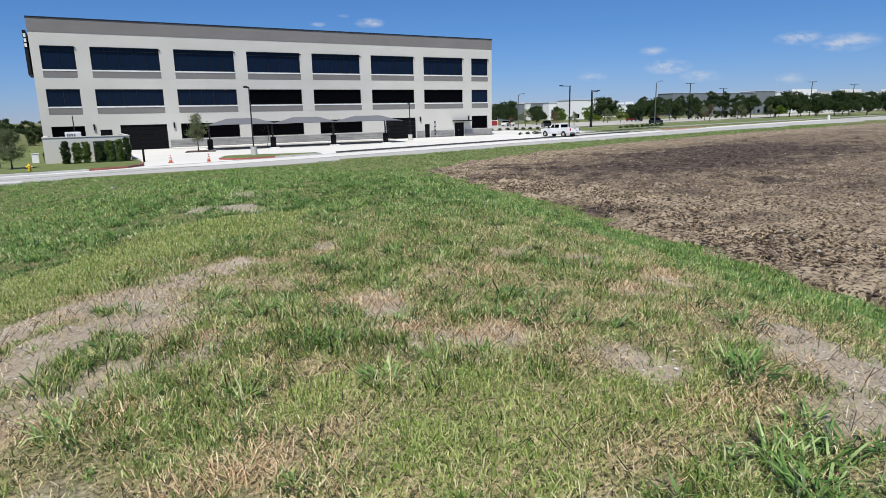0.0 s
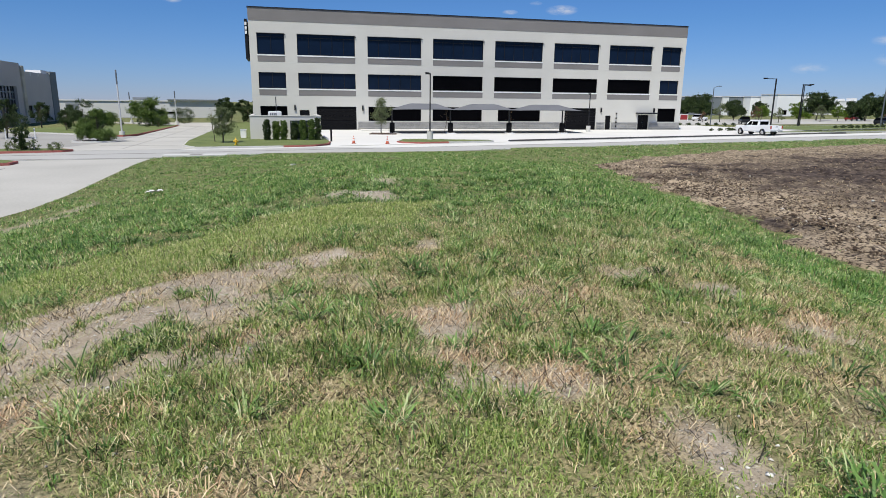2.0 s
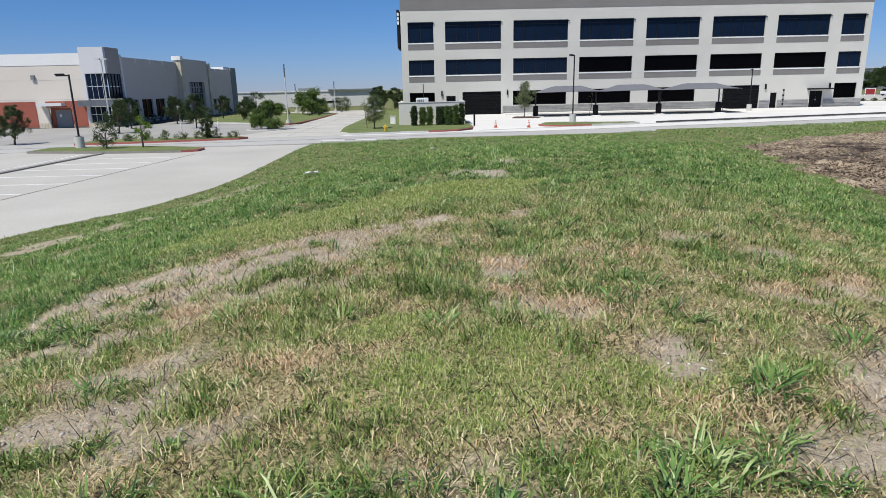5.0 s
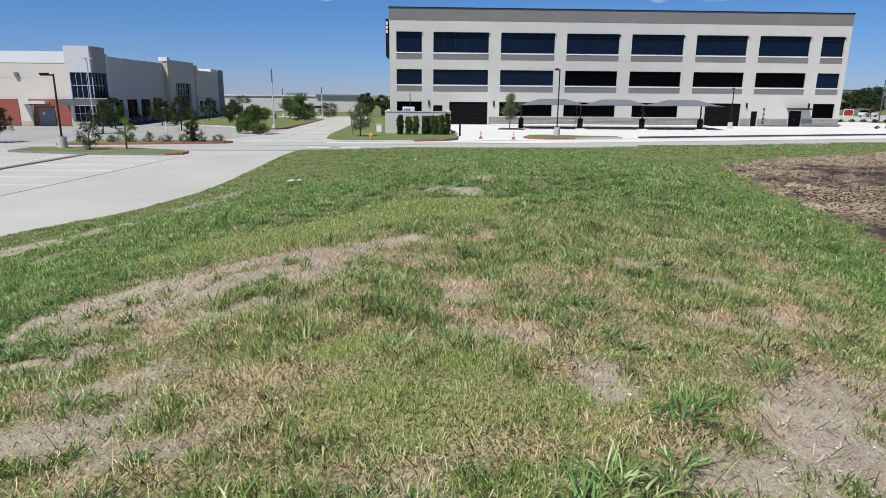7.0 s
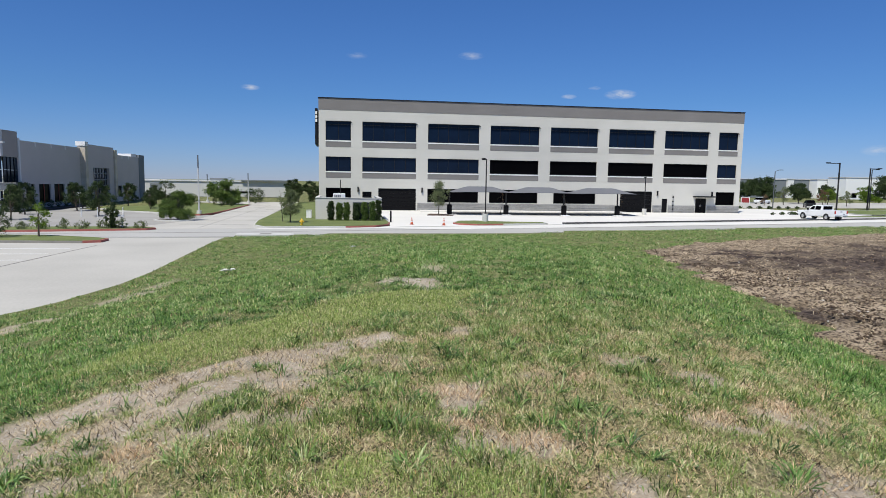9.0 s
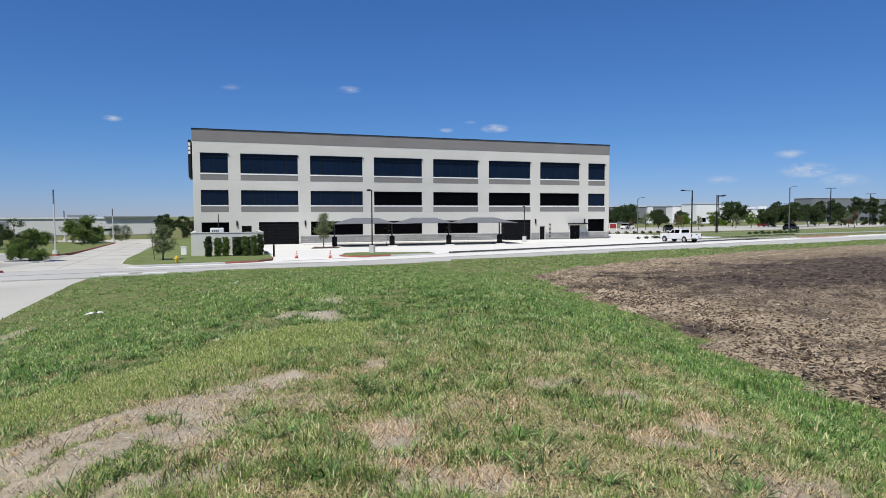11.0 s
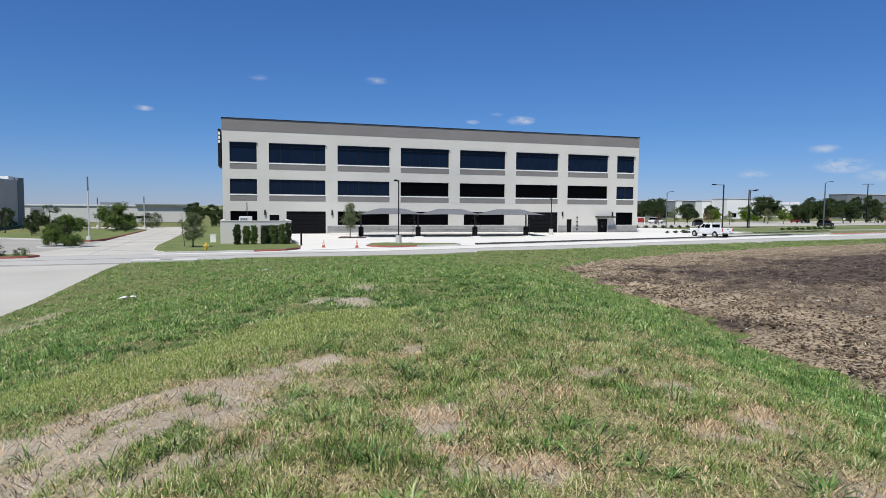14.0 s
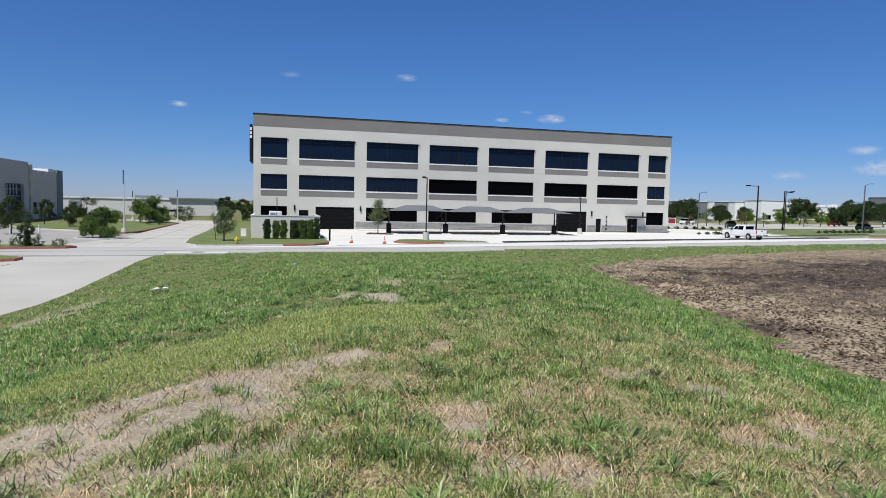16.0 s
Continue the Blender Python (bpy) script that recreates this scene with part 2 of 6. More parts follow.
M = {
    "stucco": mat("light_grey_stucco", (0.525, 0.512, 0.46), (0.605, 0.592, 0.535), 0.9, 0.25, 40, 0.15),
    "grey_paint": mat("mid_grey_paint", (0.175, 0.165, 0.155), (0.215, 0.205, 0.195), 0.85, 0.3, 40, 0.12),
    "white_trim": mat("white_trim", (0.72, 0.72, 0.70), (0.80, 0.80, 0.78), 0.6, 1, 30, 0.05),
    "coping": mat("dark_metal_coping", (0.02, 0.022, 0.026), (0.035, 0.037, 0.042), 0.45, 1, 20, 0.05, 0.6),
    "frame": mat("dark_window_frame", (0.008, 0.009, 0.011), (0.014, 0.015, 0.018), 0.5, 2, 30, 0.04, 0.0, 0.2),
    "glass": glass_mat("blue_tinted_glass", (0.004, 0.009, 0.022), 0.05, 0.16),
    "black_glass": glass_mat("black_tinted_glass", (0.002, 0.002, 0.0025), 0.2, 0.02),
    "stone": mat("grey_stone_course", (0.20, 0.20, 0.19), (0.34, 0.335, 0.32), 0.9, 0.9, 18, 0.5, vary=0.35),
    "door": mat("black_painted_metal", (0.005, 0.005, 0.006), (0.009, 0.009, 0.010), 0.65, 1.5, 30, 0.06, 0.0, 0.08),
    "roof": mat("white_roof_membrane", (0.6, 0.6, 0.58), (0.7, 0.7, 0.68), 0.85, 0.2, 8, 0.05),
    "concrete": mat("pale_concrete_paving", (0.37, 0.355, 0.31), (0.50, 0.48, 0.425), 0.92, 0.18, 9, 0.15, vary=0.12),
    "old_concrete": mat("weathered_grey_concrete", (0.27, 0.26, 0.235), (0.38, 0.365, 0.33), 0.92, 0.16, 9, 0.15),
    "flank_wall": mat("light_warm_grey_tilt_wall", (0.50, 0.455, 0.43), (0.58, 0.53, 0.50), 0.9, 0.25, 25, 0.12),
    "new_concrete": mat("fresh_white_concrete", (0.60, 0.585, 0.535), (0.72, 0.70, 0.645), 0.92, 0.15, 9, 0.1),
    "road": mat("grey_concrete_road", (0.36, 0.35, 0.32), (0.46, 0.45, 0.415), 0.92, 0.12, 7, 0.15, vary=0.12),
    # colour of the dark kerb strip, and of the shade painted under the sails
    "kerb_and_shade_grey": mat("dark_kerb_and_sail_shade", (0.05, 0.05, 0.05), (0.085, 0.085, 0.083), 0.9, 0.3, 20, 0.2),
    "stain": mat("crack_sealant", (0.20, 0.19, 0.165), (0.27, 0.255, 0.225), 0.9, 1, 12, 0.1),
    "line": mat("white_road_paint", (0.66, 0.66, 0.63), (0.80, 0.80, 0.78), 0.8, 1.2, 25, 0.05),
    "curb": mat("concrete_kerb", (0.50, 0.49, 0.45), (0.62, 0.61, 0.57), 0.9, 0.6, 14, 0.15),
    "red_curb": mat("faded_red_kerb_paint", (0.30, 0.075, 0.06), (0.44, 0.16, 0.13), 0.85, 1.0, 16, 0.1),
    "pole": mat("bronze_black_pole", (0.010, 0.010, 0.011), (0.017, 0.016, 0.016), 0.45, 2, 30, 0.03, 0.3),
    "pale_pole": mat("pale_grey_pole", (0.50, 0.50, 0.49), (0.60, 0.60, 0.59), 0.5, 2, 30, 0.03, 0.2),
    "steel_pole": mat("galvanised_pole", (0.14, 0.15, 0.16), (0.20, 0.21, 0.22), 0.45, 2, 30, 0.03, 0.5),
    "shade_cloth": mat("grey_shade_fabric", (0.125, 0.13, 0.14), (0.16, 0.165, 0.175), 0.9, 0.5, 60, 0.1),
    "tan_wall": mat("cream_tilt_wall", (0.60, 0.55, 0.475), (0.68, 0.63, 0.55), 0.9, 0.2, 20, 0.12),
    "grey_wall": mat("grey_tilt_wall", (0.33, 0.295, 0.275), (0.385, 0.35, 0.325), 0.9, 0.25, 25, 0.12),
    "pale_wall": mat("pale_grey_tilt_wall", (0.56, 0.56, 0.56), (0.66, 0.66, 0.66), 0.9, 0.2, 20, 0.1),
    "red_wall": mat("brick_red_panel", (0.27, 0.075, 0.05), (0.34, 0.105, 0.07), 0.9, 0.5, 30, 0.15),
    "limestone": mat("cream_limestone_block", (0.42, 0.36, 0.27), (0.62, 0.56, 0.45), 0.9, 0.8, 14, 0.4, vary=0.4),
    "door_grey": mat("grey_steel_door", (0.16, 0.17, 0.18), (0.22, 0.23, 0.24), 0.6, 1, 20, 0.05),
    "white_wall": mat("white_tilt_wall", (0.68, 0.68, 0.66), (0.78, 0.78, 0.76), 0.9, 0.1, 10, 0.08),
    "bright_wall": mat("bright_white_wall", (0.78, 0.78, 0.76), (0.86, 0.86, 0.84), 0.9, 0.1, 10, 0.05),
    "far_wall": mat("far_grey_wall", (0.52, 0.52, 0.50), (0.60, 0.60, 0.58), 0.9, 0.05, 6, 0.05),
    "slate_wall": mat("slate_grey_wall", (0.16, 0.18, 0.19), (0.20, 0.22, 0.23), 0.9, 0.05, 6, 0.05),
    "bark": mat("grey_brown_bark", (0.05, 0.04, 0.03), (0.13, 0.105, 0.08), 0.95, 4, 50, 0.6),
    "car_white": mat("white_car_paint", (0.74, 0.75, 0.76), (0.80, 0.80, 0.80), 0.22, 1, 10, 0.0),
    "car_red": mat("dull_red_car_paint", (0.22, 0.02, 0.02), (0.3, 0.03, 0.03), 0.3, 1, 10, 0.0),
    "car_dark": mat("black_car_paint", (0.012, 0.012, 0.014), (0.02, 0.02, 0.022), 0.25, 1, 10, 0.0),
    "tyre": mat("black_rubber", (0.010, 0.010, 0.010), (0.022, 0.022, 0.022), 0.85, 5, 80, 0.2),
    "chrome": mat("worn_chrome", (0.5, 0.5, 0.5), (0.65, 0.65, 0.65), 0.25, 3, 30, 0.02, 0.9),
    "tail": mat("red_lens", (0.30, 0.008, 0.006), (0.42, 0.015, 0.01), 0.2, 3, 30, 0.0),
    "cone_orange": mat("orange_cone_plastic", (0.50, 0.11, 0.05), (0.64, 0.19, 0.10), 0.6, 2, 20, 0.05),
    "cone_white": mat("white_reflective_collar", (0.72, 0.72, 0.72), (0.82, 0.82, 0.82), 0.5, 2, 20, 0.03),
    "yellow": mat("yellow_hydrant_paint", (0.68, 0.42, 0.02), (0.8, 0.52, 0.04), 0.45, 3, 20, 0.05),
    "cabinet": mat("dark_green_cabinet", (0.012, 0.02, 0.016), (0.022, 0.032, 0.026), 0.5, 1, 20, 0.05),
    "mulch": mat("brown_mulch", (0.05, 0.03, 0.02), (0.12, 0.08, 0.055), 0.95, 3, 40, 0.8, depth=0.03),
    "litter": mat("white_litter", (0.66, 0.66, 0.62), (0.78, 0.77, 0.74), 0.8, 6, 60, 0.1),
    "turf": mat("mown_green_turf", (0.085, 0.125, 0.028), (0.19, 0.215, 0.07), 0.95, 0.5, 22, 0.9, coords="Object", depth=0.04),
    "leaf": island_mat("green_leaves", [(0, (0.045, 0.08, 0.016)), (0.5, (0.10, 0.165, 0.034)), (1, (0.19, 0.26, 0.06))], 0.55, 0.25),
    "dark_leaf": island_mat("dark_oak_leaves", [(0, (0.018, 0.034, 0.010)), (0.5, (0.04, 0.068, 0.019)), (1, (0.085, 0.12, 0.035))], 0.55, 0.2),
    "lime_leaf": island_mat("lime_green_leaves", [(0, (0.075, 0.13, 0.012)), (0.5, (0.13, 0.22, 0.02)), (1, (0.21, 0.29, 0.04))], 0.55, 0.3),
    "grey_leaf": island_mat("grey_green_leaves", [(0, (0.075, 0.10, 0.04)), (0.5, (0.14, 0.175, 0.07)), (1, (0.22, 0.245, 0.12))], 0.6, 0.25),
    "rust_leaf": island_mat("rusty_leaves", [(0, (0.11, 0.055, 0.03)), (0.5, (0.18, 0.10, 0.06)), (1, (0.20, 0.15, 0.07))], 0.6, 0.2),
}

# ---- building kit ----
def box(bm, x0, x1, y0, y1, z0, z1):
    v = [bm.verts.new((x, y, z)) for z in (z0, z1) for y in (y0, y1) for x in (x0, x1)]
    for f in ((0, 2, 3, 1), (4, 5, 7, 6), (0, 1, 5, 4), (2, 6, 7, 3), (0, 4, 6, 2), (1, 3, 7, 5)):
        bm.faces.new([v[i] for i in f])


def tube(bm, a, b, r0, r1, sides=8, caps=True):
    a, b = Vector(a), Vector(b)
    turn = (b - a).to_track_quat("Z", "Y").to_matrix()
    rings = []
    for c, r in ((a, r0), (b, r1)):
        rings.append([bm.verts.new(c + turn @ Vector((r * math.cos(2 * math.pi * i / sides), r * math.sin(2 * math.pi * i / sides), 0))) for i in range(sides)])
    for i in range(sides):
        j = (i + 1) % sides
        bm.faces.new((rings[0][i], rings[0][j], rings[1][j], rings[1][i]))
    if caps:
        bm.faces.new(rings[0][::-1])
        bm.faces.new(rings[1])


def prism(bm, outline, z0, z1):
    """An upright slab over a plan outline (counter-clockwise)."""
    low, top = [bm.verts.new((x, y, z0)) for x, y in outline], [bm.verts.new((x, y, z1)) for x, y in outline]
    bm.faces.new(low[::-1])
    bm.faces.new(top)
    for i in range(len(outline)):
        j = (i + 1) % len(outline)
        bm.faces.new((low[i], low[j], top[j], top[i]))


def bm_of(*boxes):
    bm = bmesh.new()
    for b in boxes:
        box(bm, *b)
    return bm


def part(name, bm, material, parent=None, label="", smooth=False, bevel=0.0):
    if bevel:
        bmesh.ops.bevel(bm, geom=list(bm.edges), offset=bevel, segments=2, affect="EDGES", clamp_overlap=True)
    bmesh.ops.recalc_face_normals(bm, faces=bm.faces)
    me = bpy.data.meshes.new(name)
    bm.to_mesh(me)
    bm.free()
    if smooth:
        for f in me.polygons:
            f.use_smooth = True
    me.materials.append(M[material])
    ob = new(name, me)
    if parent:
        ob.parent = parent
    if label:
        tagged(ob, label)
    return ob


def thing(name, label, category, group="", kind="", at=None):
    ob = new(name)
    if at is not None:
        ob.matrix_basis = at
    return tagged(ob, label, category, group, kind)


def mesh_arrays(name, verts, faces, material):
    """A mesh out of number arrays, for masses of blades, leaves and clods."""
    me = bpy.data.meshes.new(name)
    me.vertices.add(len(verts))
    me.vertices.foreach_set("co", np.asarray(verts, dtype=np.float32).ravel())
    k = faces.shape[1]
    me.loops.add(faces.size)
    me.loops.foreach_set("vertex_index", faces.astype(np.int32).ravel())
    me.polygons.add(len(faces))
    me.polygons.foreach_set("loop_start", np.arange(0, faces.size, k, dtype=np.int32))
    me.update(calc_edges=True)
    me.materials.append(M[material] if isinstance(material, str) else material)
    return me


def smooth01(v):
    v = np.clip(v, 0, 1)
    return v * v * (3 - 2 * v)


def value_noise(x, y, seed):
    """Smooth noise 0..1 over the plan, at one cell a unit."""
    rng = np.random.default_rng(seed)
    grid = rng.random((257, 257))
    xi, yi = np.floor(x).astype(int), np.floor(y).astype(int)
    fx, fy = smooth01(x - xi), smooth01(y - yi)
    a, b = grid[xi % 256, yi % 256], grid[(xi + 1) % 256, yi % 256]
    c, d = grid[xi % 256, (yi + 1) % 256], grid[(xi + 1) % 256, (yi + 1) % 256]
    return (a * (1 - fx) + b * fx) * (1 - fy) + (c * (1 - fx) + d * fx) * fy


# ---- lie of the land ----
def road_near(x):
    return np.interp(x, [-400, -60, -4, 7, 18, 46, 88, 178, 420], [30, 40, 45.5, 48.0, 49.6, 56, 65, 80, 112])


def road_far(x):
    return np.interp(x, [-400, -60, -4, 7, 21, 55, 115, 200, 420], [38, 48.5, 53.2, 55.4, 58.9, 67.6, 84, 101, 135])


def lot_edge(y):
    return np.interp(y, [-40, 5, 12, 16.6, 18.2, 19.7, 21, 22.7, 24.5, 27.7, 33, 41, 45], [-15.5, -11.0, -9.1, -7.75, -7.05, -6.2, -5.8, -5.4, -5.05, -4.85, -4.9, -5.0, -4.8])


def dirt_edge(y):
    return np.interp(y, [-30, -8, 0, 4, 7, 13.5, 18.5, 24, 28], [2, 7.7, 10.6, 11.9, 12.6, 14.8, 15.9, 17.5, 18.7])


def dirt_far(x):
    return np.interp(x, [18, 20.5, 25, 31, 38, 51, 66, 120], [29.3, 31.0, 35.0, 38.2, 40.8, 45.6, 49.2, 57])


def ridge(y):
    return np.interp(y, [-30, 5, 10, 14, 18, 22, 26, 34, 44, 48], [2.15, 2.22, 2.10, 2.04, 1.88, 1.52, 1.14, 0.62, 0.15, 0.0])


def height(x, y):
    """Height of the open field over the paving."""
    x, y = np.asarray(x, float), np.asarray(y, float)
    to_road = road_near(x) - y
    plain = np.clip(0.029 * to_road, 0, 0.86)
    brow = np.interp(y, [7, 14], [4.6, 6.2])
    left = smooth01((x - lot_edge(y)) / (brow - lot_edge(y)))
    x0, x1 = np.clip(6.0 + 0.3 * (y - 4), 5, 12), dirt_edge(np.clip(y, -30, 28)) + 0.3
    right = smooth01((x - x0) / (x1 - x0))
    top = np.maximum(ridge(y), plain * (x > 5))
    z = top * left * (1 - right) + plain * right
    bumps = (value_noise(x * 0.9, y * 0.9, 3) - 0.5) * 0.10 + (value_noise(x * 3.1, y * 3.1, 4) - 0.5) * 0.035
    inside = smooth01((x - lot_edge(y) + 0.25) / 0.3) * smooth01((to_road + 0.25) / 0.3)
    return (z + bumps * np.clip(z * 2, 0, 1) + 0.05) * inside - 0.08 * (1 - inside)

# ---- ground ----
# bare and thin places on the mound: x, y, half length, half width, turn in degrees, bareness
BARE = [(0.75, 4.95, 0.85, 0.36, 50, 1.0), (1.35, 5.5, 0.85, 0.42, 38, 1.0), (2.0, 5.95, 0.8, 0.44, 25, 1.0), (2.8, 6.2, 0.72, 0.42, 25, 1.0), (3.5, 6.6, 0.6, 0.28, 20, 1.0),
        (1.2, 4.3, 0.8, 0.4, 40, 0.9), (2.0, 4.95, 0.85, 0.42, 30, 0.95), (2.75, 5.2, 0.7, 0.36, 30, 0.92), (2.2, 4.1, 0.6, 0.25, 20, 0.7), (2.95, 4.35, 0.36, 0.22, 10, 0.9),
        (1.97, 2.2, 0.5, 0.28, 20, 0.85), (1.86, 2.75, 0.5, 0.2, 20, 0.75), (1.3, 3.3, 0.6, 0.25, 30, 0.8), (2.65, 1.9, 0.4, 0.2, 10, 0.65), (0.3, 4.0, 0.7, 0.3, 40, 0.85),
        (4.5, 4.38, 0.34, 0.30, 0, 0.97), (4.38, 3.65, 0.22, 0.30, 0, 0.8), (4.9, 3.37, 0.28, 0.2, 0, 0.95), (5.73, 4.77, 0.22, 0.15, 0, 0.8), (6.42, 5.3, 0.25, 0.18, 0, 0.75),
        (7.2, 4.8, 0.4, 0.16, 0, 0.9), (7.4, 4.1, 0.5, 0.26, 10, 0.85), (6.62, 3.75, 0.32, 0.24, 0, 0.75), (5.2, 2.5, 0.2, 0.32, 0, 0.95), (6.7, 2.55, 0.55, 0.34, 20, 0.97),
        (6.35, 1.85, 0.7, 0.36, 20, 0.97), (5.75, 1.5, 0.45, 0.24, 0, 0.8), (7.5, 2.9, 0.5, 0.25, 15, 0.7), (5.0, 7.0, 0.25, 0.22, 0, 0.7), (3.95, 5.8, 0.3, 0.2, 0, 0.5),
        (5.3, 4.9, 0.2, 0.15, 0, 0.6), (3.93, 1.35, 0.3, 0.2, 0, 0.5), (4.75, 11.5, 0.5, 0.85, 12, 0.9), (5.6, 13.6, 0.3, 0.8, 10, 0.6), (7.6, 23.5, 0.5, 1.6, 8, 0.65),
        (-5.4, 14.6, 1.6, 0.7, 60, 0.75), (-4.3, 16.6, 1.6, 0.6, 55, 0.7), (-3.7, 20.0, 1.8, 0.55, 78, 0.6), (-3.2, 23.0, 1.8, 0.4, 85, 0.5), (-3.4, 11.4, 1.2, 0.4, 50, 0.4)]


def bareness(x, y):
    out = np.zeros_like(np.asarray(x, float))
    wob = (value_noise(np.asarray(x) * 2.3, np.asarray(y) * 2.3, 11) - 0.5) * 0.9 + (value_noise(np.asarray(x) * 7, np.asarray(y) * 7, 12) - 0.5) * 0.7
    for cx, cy, a, b, deg, amount in BARE:
        c, s = math.cos(radians(deg)), math.sin(radians(deg))
        u, v = ((x - cx) * c + (y - cy) * s) / a, (-(x - cx) * s + (y - cy) * c) / b
        d = np.sqrt(u * u + v * v) + wob
        out = np.maximum(out, amount * smooth01((1.35 - d) / 0.6))
    return out


def wear(x, y):
    """Scattered thin grass: strong on the near crest, little on the far slopes."""
    near = smooth01((9.5 - y) / 5.0) * smooth01((x - 0.0) / 1.5) * smooth01((dirt_edge(y) - 2.3 - x) / 1.5)
    n = value_noise(x * 2.6, y * 2.6, 21) * 0.55 + value_noise(x * 6.1, y * 6.1, 22) * 0.45
    return smooth01((n - 0.50) / 0.28) * (0.12 + 0.75 * near)


def crest(x, y):
    """The trodden near crest, where dead thatch fills the gaps between the tufts."""
    return smooth01((10.0 - y) / 3.5) * smooth01((x - 0.2) / 1.5) * smooth01((dirt_edge(y) - 2.0 - x) / 1.5)


def yellow(x, y):
    """Where the grass has yellowed along the crest's shoulder."""
    u, v = (x - 2.9) * 0.86 + (y - 8.5) * 0.5, -(x - 2.9) * 0.5 + (y - 8.5) * 0.86
    d = np.abs(v) / 1.0 + np.maximum(np.abs(u) - 2.0, 0) / 1.3 + (value_noise(x * 1.4, y * 1.4, 31) - 0.5) * 0.7
    return smooth01((1.3 - d) / 0.7)


def steps(dense, far):
    """Coordinates: a dense stretch in the middle, wider and wider steps out to the horizon."""
    a, b, s = dense
    mid = list(np.arange(a, b, s))
    up, x = [], b
    while x < far:
        up.append(x)
        s = min(s * 1.12, 90)
        x += s
    s, x, down = dense[2], a, []
    while x > -far:
        s = min(s * 1.12, 90)
        x -= s
        down.append(x)
    return np.array(down[::-1] + mid + up)


gx, gy = np.meshgrid(steps((-9, 19, 0.14), 2600), steps((0, 17, 0.14), 2600), indexing="ij")
gz = height(gx, gy)
under_soil = np.minimum(gx - dirt_edge(np.minimum(gy, 28)), (dirt_far(np.maximum(gx, 18)) - gy) * 0.8)
gz -= 0.3 * smooth01((under_soil - 0.5) / 0.8) * (gx < 119)
nx, ny = gx.shape
ids = np.arange(nx * ny).reshape(nx, ny)
quads = np.stack([ids[:-1, :-1], ids[1:, :-1], ids[1:, 1:], ids[:-1, 1:]], -1).reshape(-1, 4)
m = bpy.data.materials.new("field_soil_and_thatch")
M["field"] = m
m.use_nodes = True
n, l = m.node_tree.nodes, m.node_tree.links
p = n["Principled BSDF"]
p.inputs["Roughness"].default_value, p.inputs["Specular IOR Level"].default_value = 0.95, 0.15
tc, att, att2 = n.new("ShaderNodeTexCoord"), n.new("ShaderNodeAttribute"), n.new("ShaderNodeAttribute")
att.attribute_name, att2.attribute_name = "bare", "straw"


def tex(scale, detail=4):
    t = n.new("ShaderNodeTexNoise")
    t.inputs["Scale"].default_value, t.inputs["Detail"].default_value, t.inputs["Roughness"].default_value = scale, detail, 0.65
    l.new(tc.outputs["Object"], t.inputs["Vector"])
    return t.outputs["Fac"]


def blend(fac, a, b, contrast=None):
    x = n.new("ShaderNodeMix")
    x.data_type = "RGBA"
    if contrast:
        mr = n.new("ShaderNodeMapRange")
        mr.inputs["From Min"].default_value, mr.inputs["From Max"].default_value = contrast
        l.new(fac, mr.inputs["Value"])
        fac = mr.outputs[0]
    l.new(fac, x.inputs["Factor"])
    for key, c in (("A", a), ("B", b)):
        if isinstance(c, tuple):
            x.inputs[key].default_value = (*c, 1)
        else:
            l.new(c, x.inputs[key])
    return x.outputs["Result"]


soil = blend(tex(2.2), (0.41, 0.335, 0.245), (0.55, 0.465, 0.36), (0.35, 0.65))
soil = blend(tex(60, 5), (0.15, 0.12, 0.09), soil, (0.30, 0.46))
soil = blend(tex(34, 2), soil, (0.62, 0.57, 0.48), (0.60, 0.70))
# thatch and green underlayer; their dark ends paint shade into the gaps between tufts
thatch = blend(tex(34, 5), (0.06, 0.046, 0.025), (0.58, 0.47, 0.27), (0.38, 0.54))
under = blend(tex(1.1), (0.06, 0.095, 0.022), (0.12, 0.15, 0.045), (0.35, 0.65))
under = blend(tex(16, 5), under, thatch, (0.45, 0.75))
grassy = blend(att2.outputs["Fac"], under, thatch)
l.new(blend(att.outputs["Fac"], grassy, soil), p.inputs["Base Color"])
bump = n.new("ShaderNodeBump")
bump.inputs["Strength"].default_value, bump.inputs["Distance"].default_value = 0.9, 0.03
l.new(tex(45, 6), bump.inputs["Height"])
l.new(bump.outputs["Normal"], p.inputs["Normal"])

me = mesh_arrays("ground", np.stack([gx, gy, gz], -1).reshape(-1, 3), quads, "field")
for key, values in (("bare", bareness(gx, gy)), ("straw", np.clip(wear(gx, gy) * 0.8 + 0.42 * crest(gx, gy) - 0.9 * yellow(gx, gy), 0, 1))):
    a = me.attributes.new(key, "FLOAT", "POINT")
    a.data.foreach_set("value", values.astype(np.float32).ravel())
for f in me.polygons:
    f.use_smooth = True
tagged(new("ground", me), "grassy earth mound and open field with bare soil patches", "ground", kind="structure")

# tilled soil: a rough dark field beside the mound
tx, ty = np.meshgrid(np.concatenate([np.arange(5, 34, 0.16), np.arange(34, 62, 0.4), np.arange(62, 130, 1.2)]),
                     np.concatenate([np.arange(-12, 2, 0.5), np.arange(2, 40, 0.16), np.arange(40, 64, 0.5)]), indexing="ij")
tz = height(tx, ty) + 0.02
rough = (value_noise(tx * 1.3, ty * 1.3, 41) - 0.5) * 0.07 + (value_noise(tx * 3.1, ty * 3.1, 42) - 0.5) * 0.12 + (value_noise(tx * 5.6, ty * 5.6, 43) - 0.5) * 0.15
